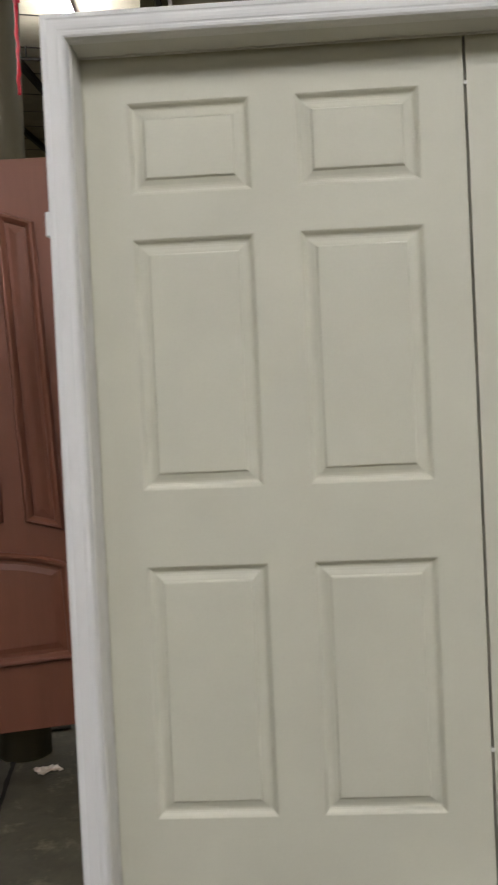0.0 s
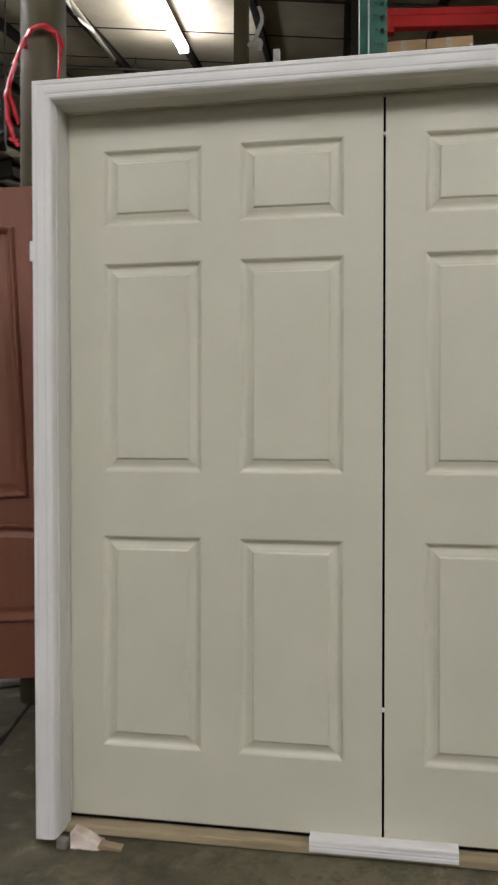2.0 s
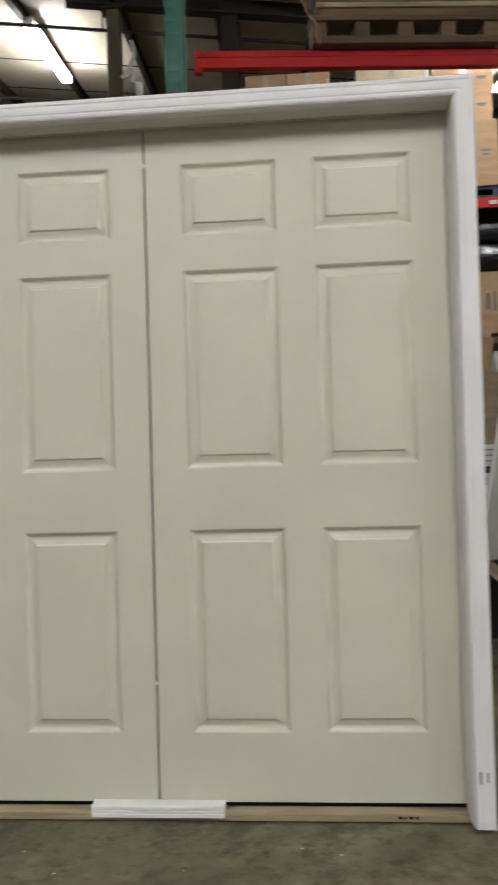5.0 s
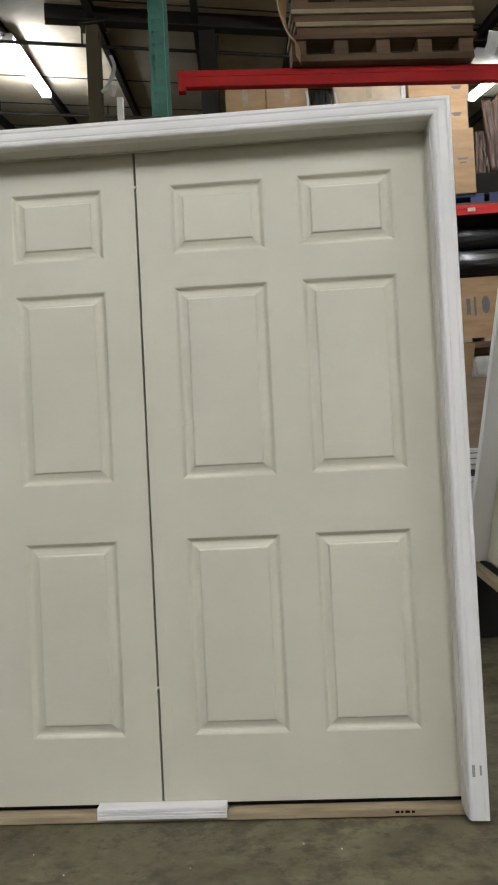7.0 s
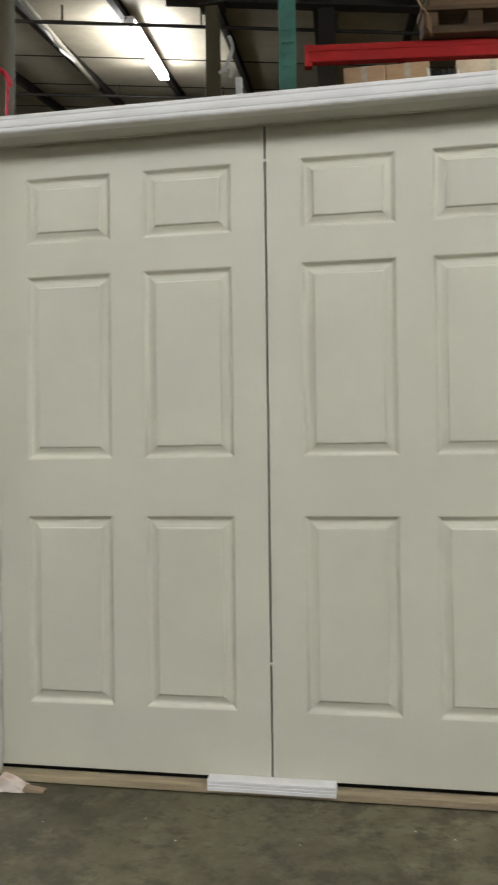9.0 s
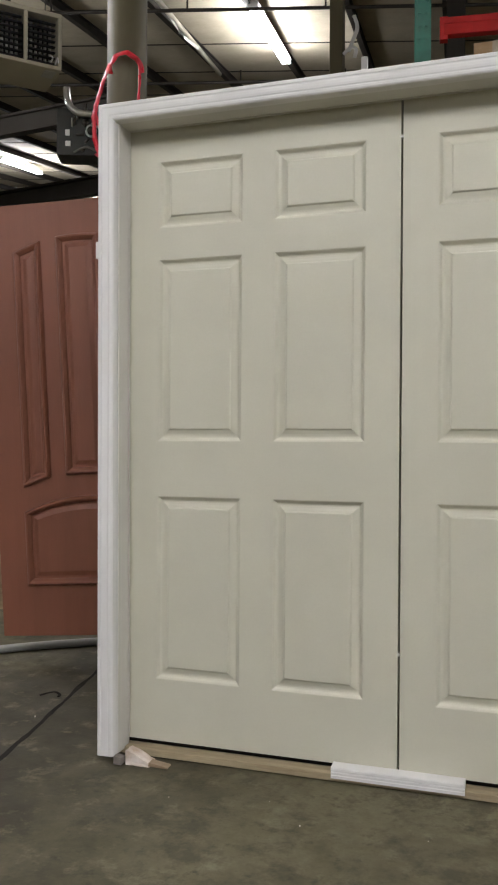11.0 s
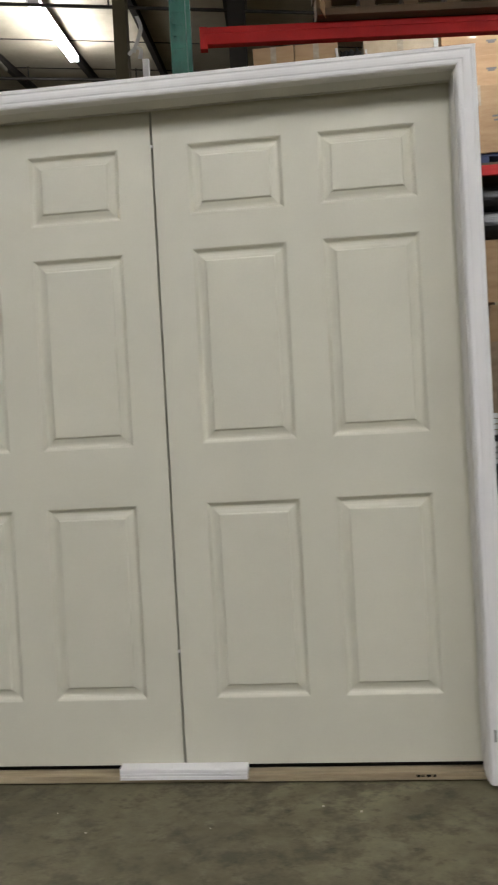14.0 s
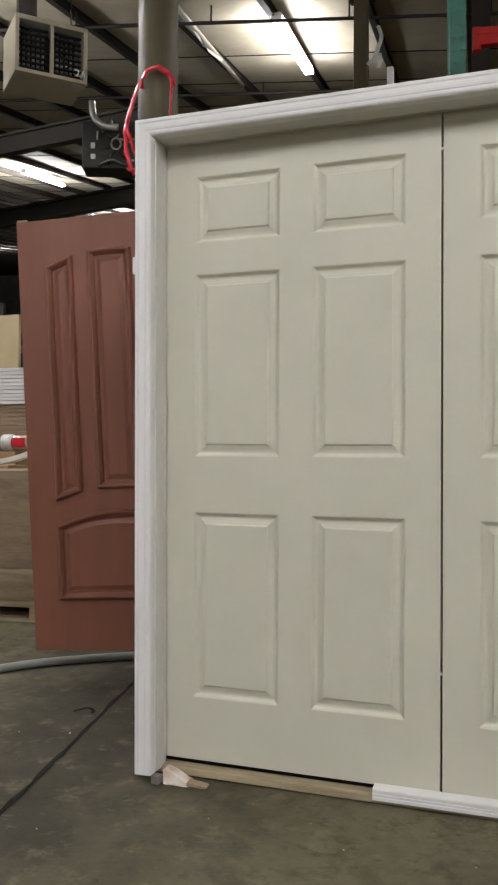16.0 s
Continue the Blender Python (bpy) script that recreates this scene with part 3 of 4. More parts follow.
def beam(x0, x1, y0, z0, z1, parent, label="red box beam"):
    bm = bmesh.new()
    box(bm, (x0, y0, z0), (x1, y0 + 0.045, z1), 0.004)
    box(bm, (x0, y0 - 0.004, z0 + 0.6 * (z1 - z0)), (x1, y0 + 0.001, z1 - 0.003), 0.001)
    for x in (x0, x1):
        box(bm, (x - 0.018, y0 + 0.002, z0 - 0.02), (x + 0.018, y0 + 0.043, z1 + 0.004), 0.002)
    bmesh.ops.translate(bm, verts=bm.verts, vec=-RO)
    return part("load_beam", bm, RED, parent, label)


for x0 in (-0.086, 2.62):
    post(x0 - 0.048, x0 + 0.017, 0.855, 0.93, 4.2, x0 < 0, rack)
    post(x0 - 0.050, x0 + 0.024, 1.33, 1.405, 4.2, False, rack)
    for z in (0.3, 1.2, 2.1, 2.55, 3.45):
        bm = bmesh.new()
        tube(bm, [Vector((x0 - 0.02, 0.925, z)) - RO, Vector((x0 + 0.02, 1.33, z + 0.02)) - RO], 0.014, 8)
        part("frame_brace", bm, GREEN, rack)
beam(-0.005, 2.61, 1.345, 2.893, 2.974, rack)


def carton(name, a, b, label, mat=CARD, group="cartons", tape=True, turn=0.0):
    """Closed carton: body, flap seam and a tape strip."""
    c = [(p + q) / 2 for p, q in zip(a, b)]
    h = [(q - p) / 2 for p, q in zip(a, b)]
    e = empty(name, (c[0], c[1], a[2]), pose(0, 0, 0, 0, 0, turn), label, "carton", group)
    part("body", boxed((-h[0], -h[1], 0), (h[0], h[1], 2 * h[2]), 0.006), mat, e)
    if tape:
        bm = bmesh.new()
        box(bm, (-0.03, -h[1] - 0.0012, 2 * h[2] * 0.7), (0.03, -h[1] + 0.001, 2 * h[2] - 0.002))
        box(bm, (-0.03, -h[1], 2 * h[2] - 0.001), (0.03, h[1], 2 * h[2] + 0.0012))
        part("tape", bm, WRAP, e, "clear tape strip")
    return e


# upper level: old pallets above the beam
TOP_AT = 2.975
for k, (dx, n, h) in enumerate(((0.0, 5, 0.128), (0.03, 3, 0.062), (0.012, 4, 0.062), (0.02, 5, 0.128))):
    p = empty("wooden_pallet", (0.525 + dx, 1.285, TOP_AT), None, "old dark wooden pallet stacked on the red beam", "pallet", "upper pallets")
    w = 0.88 - dx
    part("foot_board", boxed((0, 0, 0), (w, 0.13, 0.034), 0.003), OLD_WOOD, p)
    for j in range(n):
        x = (w - 0.07) * j / (n - 1)
        part("block", boxed((x, 0.01, 0.034), (x + 0.07, 0.12, h - 0.024), 0.003), OLD_WOOD, p)
    part("deck_board", boxed((-0.01, -0.006, h - 0.024), (w + 0.01, 0.13, h - 0.001), 0.003), PINE if k in (1, 2) else OLD_WOOD, p)
    TOP_AT += h
bm = bmesh.new()
ribbon(bm, spline([(0.552, 1.27, 2.968), (0.545, 1.26, 3.04), (0.50, 1.25, 3.10), (0.475, 1.25, 3.2), (0.49, 1.26, 3.34)], 6), 0.16, (1, -0.35, 0.2))
ob = thing("cardboard_sheet", bm, CARD, "bent cardboard sheet hanging beside the stacked pallets", "cardboard")
ob.modifiers.new("thick", "SOLIDIFY").thickness = 0.005

for x, w, z0, z1 in ((1.475, 0.055, 2.978, 3.085), (1.585, 0.07, 3.03, 3.07)):
    bm = bmesh.new()
    ribbon(bm, [(x + 0.02, 1.25, z1), (x + 0.012, 1.262, (z0 + z1) / 2), (x - 0.01, 1.258, z0)], w)
    ob = thing("film_flap", bm, CLEAR, "white film flap hanging from the stacked pallets", "plastic film", "film flaps")
    ob.modifiers.new("thick", "SOLIDIFY").thickness = 0.003

TURN = Matrix.Translation((-0.03, 1.345, 0)) @ pose(0, 0, 0, 0, 0, 7) @ Matrix.Translation((0.03, -1.345, 0))
for ob in list(scene.objects):
    if ob.parent is None and ob.name.split(".")[0] in ("pallet_rack", "wooden_pallet", "cardboard_sheet", "film_flap"):
        ob.matrix_world = TURN @ ob.matrix_world

# ---- far rack, seen past the frame and under the near beam ----
EYE0, FAR = Vector((0.48, -2.55, 1.03)), 2.2


def far(x, y, z):
    return EYE0 + FAR * (Vector((x, y, z)) - EYE0)


def far_box(a, b):
    return tuple(far(*a)), tuple(far(*b))


rack2 = empty("pallet_rack", far(1.0, 1.35, 0.5618), None, "far pallet rack with red beams, loaded with cartons", "pallet rack")
RO = far(1.0, 1.35, 0.5618)
for z0, z1 in ((2.166, 2.212),):
    for y in (1.345, 1.76):
        a, b = far_box((-0.25, y, z0), (2.75, y + 0.02, z1))
        beam(a[0], b[0], a[1], a[2], b[2], rack2)
for y in (1.345, 1.76):
    a, b = far_box((-0.25, y, 1.545), (2.75, y + 0.02, 1.566))
    bm = bmesh.new()
    box(bm, Vector(a) - RO, Vector(b) - RO, 0.004)
    part("load_beam", bm, OLD_WOOD, rack2, "dark timber rail")
    a, b = far_box((-0.25, y, 1.468), (2.75, y + 0.02, 1.482))
    bm = bmesh.new()
    box(bm, Vector(a) - RO, Vector(b) - RO, 0.004)
    part("load_beam", bm, WHITE, rack2, "white rail")
for x in (-0.25, 2.75):
    a = far(x, 1.345, 0)
    post(a.x - 0.04, a.x + 0.04, a.y - 0.03, a.y + 0.05, 3.64, False, rack2)
    post(a.x - 0.04, a.x + 0.04, a.y + 0.95, a.y + 1.03, 3.64, False, rack2)
a, b = far_box((1.295, 1.343, 2.180), (1.330, 1.3445, 2.197))
part("beam_tag", boxed(Vector(a) - RO - Vector((0, 0.006, 0)), Vector(b) - RO - Vector((0, 0.004, 0)), 0), PAPER, rack2, "worn paper tag")
for z0, z1 in ((2.212, 2.224), (1.566, 1.574)):
    thing("rack_deck", boxed(*far_box((-0.2, 1.35, z0), (2.7, 1.80, z1)), 0.002), OLD_WOOD, "plywood deck on the far rack beams", "deck", "rack decks")


def far_carton(a, b, label, mat=CARD, name="carton", tape=True):
    return carton(name, *far_box(a, b), label, mat, tape=tape)


far_carton((1.065, 1.42, 2.735), (1.348, 1.75, 2.86), "flat brown carton on top of the stack")
far_carton((1.07, 1.40, 2.59), (1.335, 1.75, 2.732), "brown carton in the middle of the stack")
far_carton((1.07, 1.38, 2.278), (1.350, 1.75, 2.587), "brown carton with dented corners on a blue pallet")
for ob in [o for o in scene.objects if o.parent is None and o.name.split(".")[0] == "carton"]:
    size = ob.children[0].dimensions
    for dx, dz, w in ((0.30, 0.52, 0.10), (0.30, 0.46, 0.07)):
        part("print_bar", boxed((size.x * dx - w / 2, -size.y / 2 - 0.0025, size.z * dz), (size.x * dx + w / 2, -size.y / 2 - 0.0005, size.z * dz + 0.018), 0), INK, ob, "unreadable dark print")
# film-wrapped cartons along the top of the far rack
for x0, x1, top, lab in ((0.191, 0.384, 2.868, "brown carton under clear stretch film, high on the far rack"), (0.387, 0.589, 2.866, "brown carton under clear stretch film, high on the far rack"),
                         (0.708, 1.045, 2.862, "pale brown carton under torn stretch film")):
    far_carton((x0, 1.40, 2.225), (x1, 1.75, 2.56), "brown carton at the bottom of a wrapped stack", tape=False)
    far_carton((x0, 1.40, 2.562), (x1, 1.75, top), lab, CARD if x0 < 0.6 else PALE_CARD)
# white ribbons: bunched film at the left edge, elsewhere glints painted on the film
for x, z, w in ((0.186, 2.72, 0.018), (0.584, 2.80, 0.012), (1.036, 2.83, 0.02), (0.720, 2.78, 0.008)):
    bm = bmesh.new()
    ribbon(bm, [far(x, 1.398, z - 0.14), far(x + 0.003, 1.392, z - 0.02), far(x - 0.002, 1.397, z + 0.03)], FAR * w)
    ob = thing("film_edge", bm, CLEAR, "bunched film and painted glint at the edge of a wrapped carton", "plastic film", "film edges")
    ob.modifiers.new("thick", "SOLIDIFY").thickness = 0.004
bm = bmesh.new()
rows = [[bm.verts.new(far(0.60 + 0.10 * i / 10, 1.43 + 0.015 * math.sin(2.1 * i + 3 * j) + 0.012 * noise.noise((i, j, 4.0)), 2.225 + 0.60 * j / 8 + 0.02 * noise.noise((i * 0.7, j, 1.0)))) for i in range(11)] for j in range(9)]
for p, q in zip(rows, rows[1:]):
    for i in range(10):
        bm.faces.new((p[i], p[i + 1], q[i + 1], q[i]))
ob = thing("dark_bundle", bm, BLACK, "dark crumpled plastic bundle between the wrapped cartons", "bundle", smooth=True)
ob.modifiers.new("thick", "SOLIDIFY").thickness = 0.02
thing("black_crate", boxed(*far_box((1.362, 1.43, 2.279), (1.492, 1.75, 2.385)), 0.006), DARK, "black plastic crate between the cartons", "crate")
far_carton((1.500, 1.40, 2.279), (1.95, 1.75, 2.36), "brown carton on a blue pallet")
far_carton((1.535, 1.42, 2.362), (1.95, 1.75, 2.85), "large brown carton on the far rack")
for x0, x1, z0, z1, yy, ph in ((1.41, 1.535, 2.386, 2.735, 1.45, 0.4), (1.372, 1.44, 2.387, 2.60, 1.48, 2.0)):
    bm = bmesh.new()
    rows = []
    for j in range(13):
        v = j / 12
        lean = 0.25 * (1 - v) if ph < 1 else 0.12 * v
        rows.append([bm.verts.new(far(x0 + (x1 - x0) * (lean + (1 - lean) * i / 14), yy + 0.012 * math.sin(2.3 * i + ph + 2 * v) + 0.02 * noise.noise((i * 0.6, v * 4, ph)), z0 + (z1 - z0) * (v + 0.05 * noise.noise((i * 0.8, ph, 3)) * v))) for i in range(15)])
    for p, q in zip(rows, rows[1:]):
        for i in range(14):
            bm.faces.new((p[i], p[i + 1], q[i + 1], q[i]))
    ob = thing("brown_wrapping", bm, FILM_BROWN, "dark brown crumpled wrapping draped between the cartons", "wrapping", smooth=True)
    ob.modifiers.new("thick", "SOLIDIFY").thickness = 0.01
for x0, x1 in ((1.05, 1.385), (1.41, 1.95)):
    e = empty("blue_pallet", far(x0, 1.39, 2.224), None, "dark blue pallet under the cartons", "pallet", "blue pallets")
    w = FAR * (x1 - x0)
    part("deck", boxed((0, 0, 0.085), (w, 0.75, 0.118), 0.003), BLUE, e)
    for k in range(3):
        part("block", boxed(((w - 0.14) * k / 2, 0, 0), ((w - 0.14) * k / 2 + 0.14, 0.75, 0.085), 0.003), BLUE, e)
c = far_carton((1.02, 1.40, 1.598), (1.62, 1.75, 1.885), "brown carton with smudged dark printing", CARD, "printed_carton", False)
for x, w, h in ((1.285, 0.018, 0.075), (1.316, 0.010, 0.09)):
    part("print_bar", boxed((FAR * (x - w / 2 - 1.32), -FAR * 0.1765, FAR * (0.15 - h / 2)), (FAR * (x + w / 2 - 1.32), -FAR * 0.1745, FAR * (0.15 + h / 2)), 0), INK, c, "unreadable grey print")
bm = bmesh.new()
bmesh.ops.create_cone(bm, cap_ends=True, segments=24, radius1=0.09, radius2=0.09, depth=0.004, matrix=pose(FAR * 0.045, -FAR * 0.176, FAR * 0.155, 90, 0, 0) @ Matrix.Diagonal((0.45, 1, 1, 1)))
part("print_mark", bm, INK, c, "dark oval print mark")
for k in range(6):
    x = 1.03 + 0.105 * k
    thing("batten", boxed(*far_box((x, 1.38, 1.574), (x + 0.05, 1.75, 1.598)), 0.003), PINE, "short wooden batten under the printed carton", "batten", "battens")
for y, z, r in ((1.43, 1.952, 0.066), (1.57, 1.955, 0.07), (1.47, 2.082, 0.062), (1.61, 2.09, 0.06)):
    e = empty("black_roll", far(0.6, y, z), None, "black plastic film roll on the printed carton", "roll", "black rolls")
    bm = bmesh.new()
    tube(bm, [(0, 0, 0), (3.4, 0, 0)], FAR * r, 20)
    part("film", bm, ROLL, e, smooth=True)
    bm = bmesh.new()
    tube(bm, [(-0.03, 0, 0), (3.43, 0, 0)], 0.05, 14)
    part("core", bm, CARD, e, "cardboard core", smooth=True)

# goods on the floor behind the rack
e = empty("wrapped_stack", (1.80, 3.55, 0), None, "brown cartons and film packs stacked on the floor behind the rack", "stack")
part("base", boxed((-0.32, -0.3, 0), (0.6, 0.5, 0.74), 0.01), BLACK, e, "dark wrapped base")
part("carton_body", sagged((-0.30, -0.35, 0.742), (0.55, 0.5, 1.60), 0.012, 5), OLD_CARD, e, "brown carton under film")
bm = bmesh.new()
ribbon(bm, [(-0.20, -0.30, 1.60), (-0.185, -0.31, 1.70), (-0.165, -0.335, 1.84)], 0.11)
ob = part("flap", bm, CARD, e, "upright brown carton flap")
ob.modifiers.new("thick", "SOLIDIFY").thickness = 0.006
part("film_pack", sagged((-0.11, -0.34, 1.601), (0.5, 0.3, 1.74), 0.022, 9), CLEAR, e, "white film-wrapped pack")
e = empty("white_board_stack", (1.86, 2.92, 0), None, "fanned stack of white primed boards on dark legs", "board stack")
for k in range(9):
    if k == 4:
        continue
    shift = 0.05 * noise.noise((k * 1.7, 3.0, 0.0)) + 0.012 * (k % 3)
    part("board", boxed((-0.43 + shift, -0.1 + shift, 0.80 + 0.036 * k), (0.5, 0.25, 0.828 + 0.036 * k), 0.003), WHITE, e)
part("support", boxed((-0.36, -0.05, 0), (0.5, 0.22, 0.80), 0.005), BLACK, e)
part("spacer", boxed((-0.36, -0.06, 0.936), (0.5, 0.22, 0.978), 0.004), BLACK, e)

# ---- second white door unit, leaning on edge at the end of the rack ----
U2 = Matrix.Translation((1.485, 2.45, 0.454)) @ pose(0, 0, 0, 0, 0, -77.4) @ pose(0, 0, 0, -5.44, 0, 0) @ pose(0, 0, 0, 0, 12.4, 0)
unit2 = empty("white_door_unit", (0, 0, 0), U2, "white primed panel door unit leaning with one end propped up", "door")
W2, H2 = 1.88, 1.92
for a, b in (((0, -0.10, 0.0), (0.045, 0.08, H2)), ((W2 - 0.045, -0.10, 0.0), (W2, 0.08, H2)), ((0.046, -0.10, H2 - 0.045), (W2 - 0.046, 0.08, H2))):
    part("jamb", boxed(a, b, 0.003), WHITE, unit2)
part("sill", boxed((0.0, -0.105, -0.03), (W2, 0.08, -0.001), 0.003), PINE, unit2, "raw pine sill")
bm = bmesh.new()
gx, gz = [0.05, 0.16, 0.43, 0.53, 0.80, 0.92, 0.96, 1.08, 1.35, 1.45, 1.72, 1.83], [0.02, 0.20, 0.72, 0.88, 1.42, 1.52, 1.74, 1.87]
for i in range(11):
    for j in range(7):
        if i in (1, 3, 7, 9) and j in (1, 3, 5):
            continue
        bm.faces.new([bm.verts.new((x, 0.018, z)) for x, z in ((gx[i], gz[j]), (gx[i + 1], gz[j]), (gx[i + 1], gz[j + 1]), (gx[i], gz[j + 1]))])
bmesh.ops.remove_doubles(bm, verts=bm.verts, dist=1e-5)
box(bm, (0.05, 0.04, 0.02), (1.83, 0.06, 1.87))
leaf2 = part("door_leaf", bm, PRIMER, unit2, "cream primed panel leaf")
# solid black strip paints the shade in the slot above this sill
part("sill_gap", boxed((0.06, -0.03, 0.0), (1.2, 0.016, 0.012), 0.002), DARK, unit2, "black strip for the shaded slot under the leaf")
for i in (1, 3, 7, 9):
    for j in (1, 3, 5):
        bm = bmesh.new()
        raised_panel(bm, gx[i], gx[i + 1], gz[j], gz[j + 1])
        bmesh.ops.translate(bm, verts=bm.verts, vec=(0, 0.018, 0))
        part("panel", bm, PRIMER, leaf2)
e = empty("dark_bin", (1.58, 2.44, 0), pose(0, 0, 0, 0, 0, 16), "low dark plastic bin propping up the leaning door", "bin")
part("tub", boxed((-0.26, 0, 0), (0.34, 0.34, 0.385), 0.012), BLACK, e)
part("rim", boxed((-0.27, -0.012, 0.345), (0.35, 0.352, 0.375), 0.006), BLACK, e)

# ---- left side of the hall ----
e = empty("carton_stack", (-3.05, 2.2, 0), pose(0, 0, 0, 0, 0, 8), "tall brown carton load on a pallet, sagging and film-wrapped", "carton stack")
part("load", sagged((-0.75, -0.4, 0.33), (0.43, 0.6, 0.93), 0.02, 3, 11), OLD_CARD, e)
part("load", sagged((-0.75, -0.395, 0.13), (0.435, 0.6, 0.325), 0.014, 6), OLD_CARD, e)
part("pallet_rail", boxed((-0.75, -0.38, 0.0), (0.42, 0.55, 0.02), 0.003), PINE, e)
part("pallet_rail", boxed((-0.75, -0.38, 0.09), (0.42, 0.6, 0.128), 0.003), PINE, e)
for x in (-0.75, -0.2, 0.3):
    part("pallet_block", boxed((x, -0.38, 0.02), (x + 0.1, 0.5, 0.09), 0.003), PINE, e)
bm = bmesh.new()
prev = None
for p in spline([(-4.2, 2.32, 0.975), (-3.5, 2.32, 0.972), (-3.2, 2.32, 0.985), (-2.95, 2.32, 1.05)], 5):
    cur = [bm.verts.new(p + Vector((0, dy, dz))) for dy, dz in ((-0.04, -0.017), (0.04, -0.017), (0.04, 0.017), (-0.04, 0.017))]
    if prev:
        for k in range(4):
            bm.faces.new((prev[k], prev[(k + 1) % 4], cur[(k + 1) % 4], cur[k]))
    else:
        bm.faces.new(cur)
    prev = cur
bm.faces.new(prev)
thing("white_strip", bm, WHITE, "white primed strip bowed across the cartons", "strip")
thing("strip_rest", boxed((-3.7, 2.2, 0.93), (-3.1, 2.5, 0.955), 0.003), CARD, "flat cardboard pad on the carton stack", "cardboard")
e = empty("tape_roll", (-3.5, 2.75, 1.115), pose(0, 0, 0, 0, 0, 6), "roll of white film with a red label", "roll")
bm = bmesh.new()
tube(bm, [(-0.3, 0, 0), (0.75, 0, 0)], 0.06, 20)
part("film", bm, WRAP, e, smooth=True)
bm = bmesh.new()
tube(bm, [(-0.03, 0, 0), (0.055, 0, 0)], 0.0612, 20)
part("label_band", bm, WHITE, e, "white paper band", smooth=True)
bm = bmesh.new()
tube(bm, [(0.06, 0, 0), (0.17, 0, 0)], 0.0613, 20)
bmesh.ops.delete(bm, geom=[f for f in bm.faces if f.calc_center_median().z > 0.035 or f.calc_center_median().z < -0.035], context="FACES")
part("label_band", bm, STRAP, e, "red paper band", smooth=True)
e = empty("white_panel_stack", (-3.9, 3.3, 0), pose(0, 0, 0, 0, 0, 4), "stack of white panels over grey boards", "panel stack")
for k in range(10):
    part("panel", boxed((-0.6, -0.3, 1.42 + 0.029 * k), (0.39 - 0.004 * (k % 3), 0.5, 1.445 + 0.029 * k), 0.002), WHITE, e)
for k in range(6):
    part("board", boxed((-0.6, -0.28, 1.225 + 0.032 * k), (0.37, 0.5, 1.254 + 0.032 * k), 0.002), OLD_CARD, e)
part("crate", boxed((-0.6, -0.62, 0), (0.45, 0.5, 1.05), 0.01), CARD, e)
part("crate_lid", boxed((-0.6, -0.3, 1.05), (0.4, 0.5, 1.222), 0.005), OLD_CARD, e)
thing("tan_board", boxed((-6.9, 6.0, 0), (-5.70, 6.05, 2.70), 0.003), PLYWOOD, "large tan board standing on edge", "board")
e = empty("dark_shelving", (-7.6, 8.4, 0), None, "dim open steel shelving with odds and ends far back", "shelving")
for x in (-1.6, -0.75, 0.1, 0.6):
    part("upright", boxed((x - 0.035, -0.3, 0), (x + 0.035, -0.23, 3.3), 0.004), STEEL, e)
    part("upright", boxed((x - 0.035, 0.33, 0), (x + 0.035, 0.4, 3.3), 0.004), STEEL, e)
for z in (0.5, 1.25, 2.0, 2.75, 3.05):
    part("shelf", boxed((-1.6, -0.32, z), (0.6, 0.4, z + 0.06), 0.003), STEEL, e)
rnd = random.Random(17)
for z in (0.56, 1.31, 2.06):
    x = -1.5
    while x < 0.4:
        w, h = rnd.uniform(0.12, 0.3), rnd.uniform(0.12, 0.5)
        part("stored_box", boxed((x, -0.2, z), (x + w, 0.2, z + h), 0.01), rnd.choice((BLACK, CARD, GALV, WRAP)), e)
        x += w + rnd.uniform(0.02, 0.15)
thing("floor_pipe", tubed(spline([(-2.75, 0.0, 0.021), (-2.45, 0.38, 0.021), (-2.155, 0.802, 0.021), (-2.061, 0.935, 0.021), (-1.945, 1.056, 0.021), (-1.682, 1.26, 0.021), (-1.52, 1.335, 0.021), (-1.38, 1.375, 0.021)], 6), 0.02, 12), PVC,
      "grey plastic pipe lying on the floor", "pipe", smooth=True)
# saw-cut joint in the slab, filled dark
bm = bmesh.new()
rnd = random.Random(4)
pts = [(-1.46 - 0.205 * (y - 0.844) + 0.003 * noise.noise((0.3, y * 5, 0)), y) for y in [-2.6 + 0.035 * k for k in range(180)]]
prev = None
for x, y in pts:
    w = 0.006 + 0.014 * max(0, noise.noise((7.1, y * 6, 2.0)) + 0.25) + 0.004 * rnd.random()
    v = 0.004 + 0.010 * max(0, noise.noise((1.7, y * 9, 5.0)) + 0.1) + 0.003 * rnd.random()
    cur = (bm.verts.new((x - w, y, 0.0035)), bm.verts.new((x + v, y, 0.0035)))
    if prev:
        bm.faces.new((prev[0], prev[1], cur[1], cur[0]))
    prev = cur
thing("floor_joint", bm, GRIME, "dark ragged control joint in the slab", "floor joint", kind="structure")
bm = bmesh.new()
ribbon(bm, spline([(-1.50, 0.42, 0.006), (-1.46, 0.46, 0.012), (-1.43, 0.455, 0.006), (-1.42, 0.43, 0.005)], 5), 0.012, (0, 0, 1))
ob = thing("dark_scrap", bm, GRIME, "small dark curled scrap on the floor", "scrap")
ob.modifiers.new("thick", "SOLIDIFY").thickness = 0.002
crumple("pale_card", PAPER, pose(-1.350, 0.95, 0.001, 0, 0, 30), (0.09, 0.07), 11, "small pale card on the floor", "card", 0.03)
rnd = random.Random(9)
bm = bmesh.new()
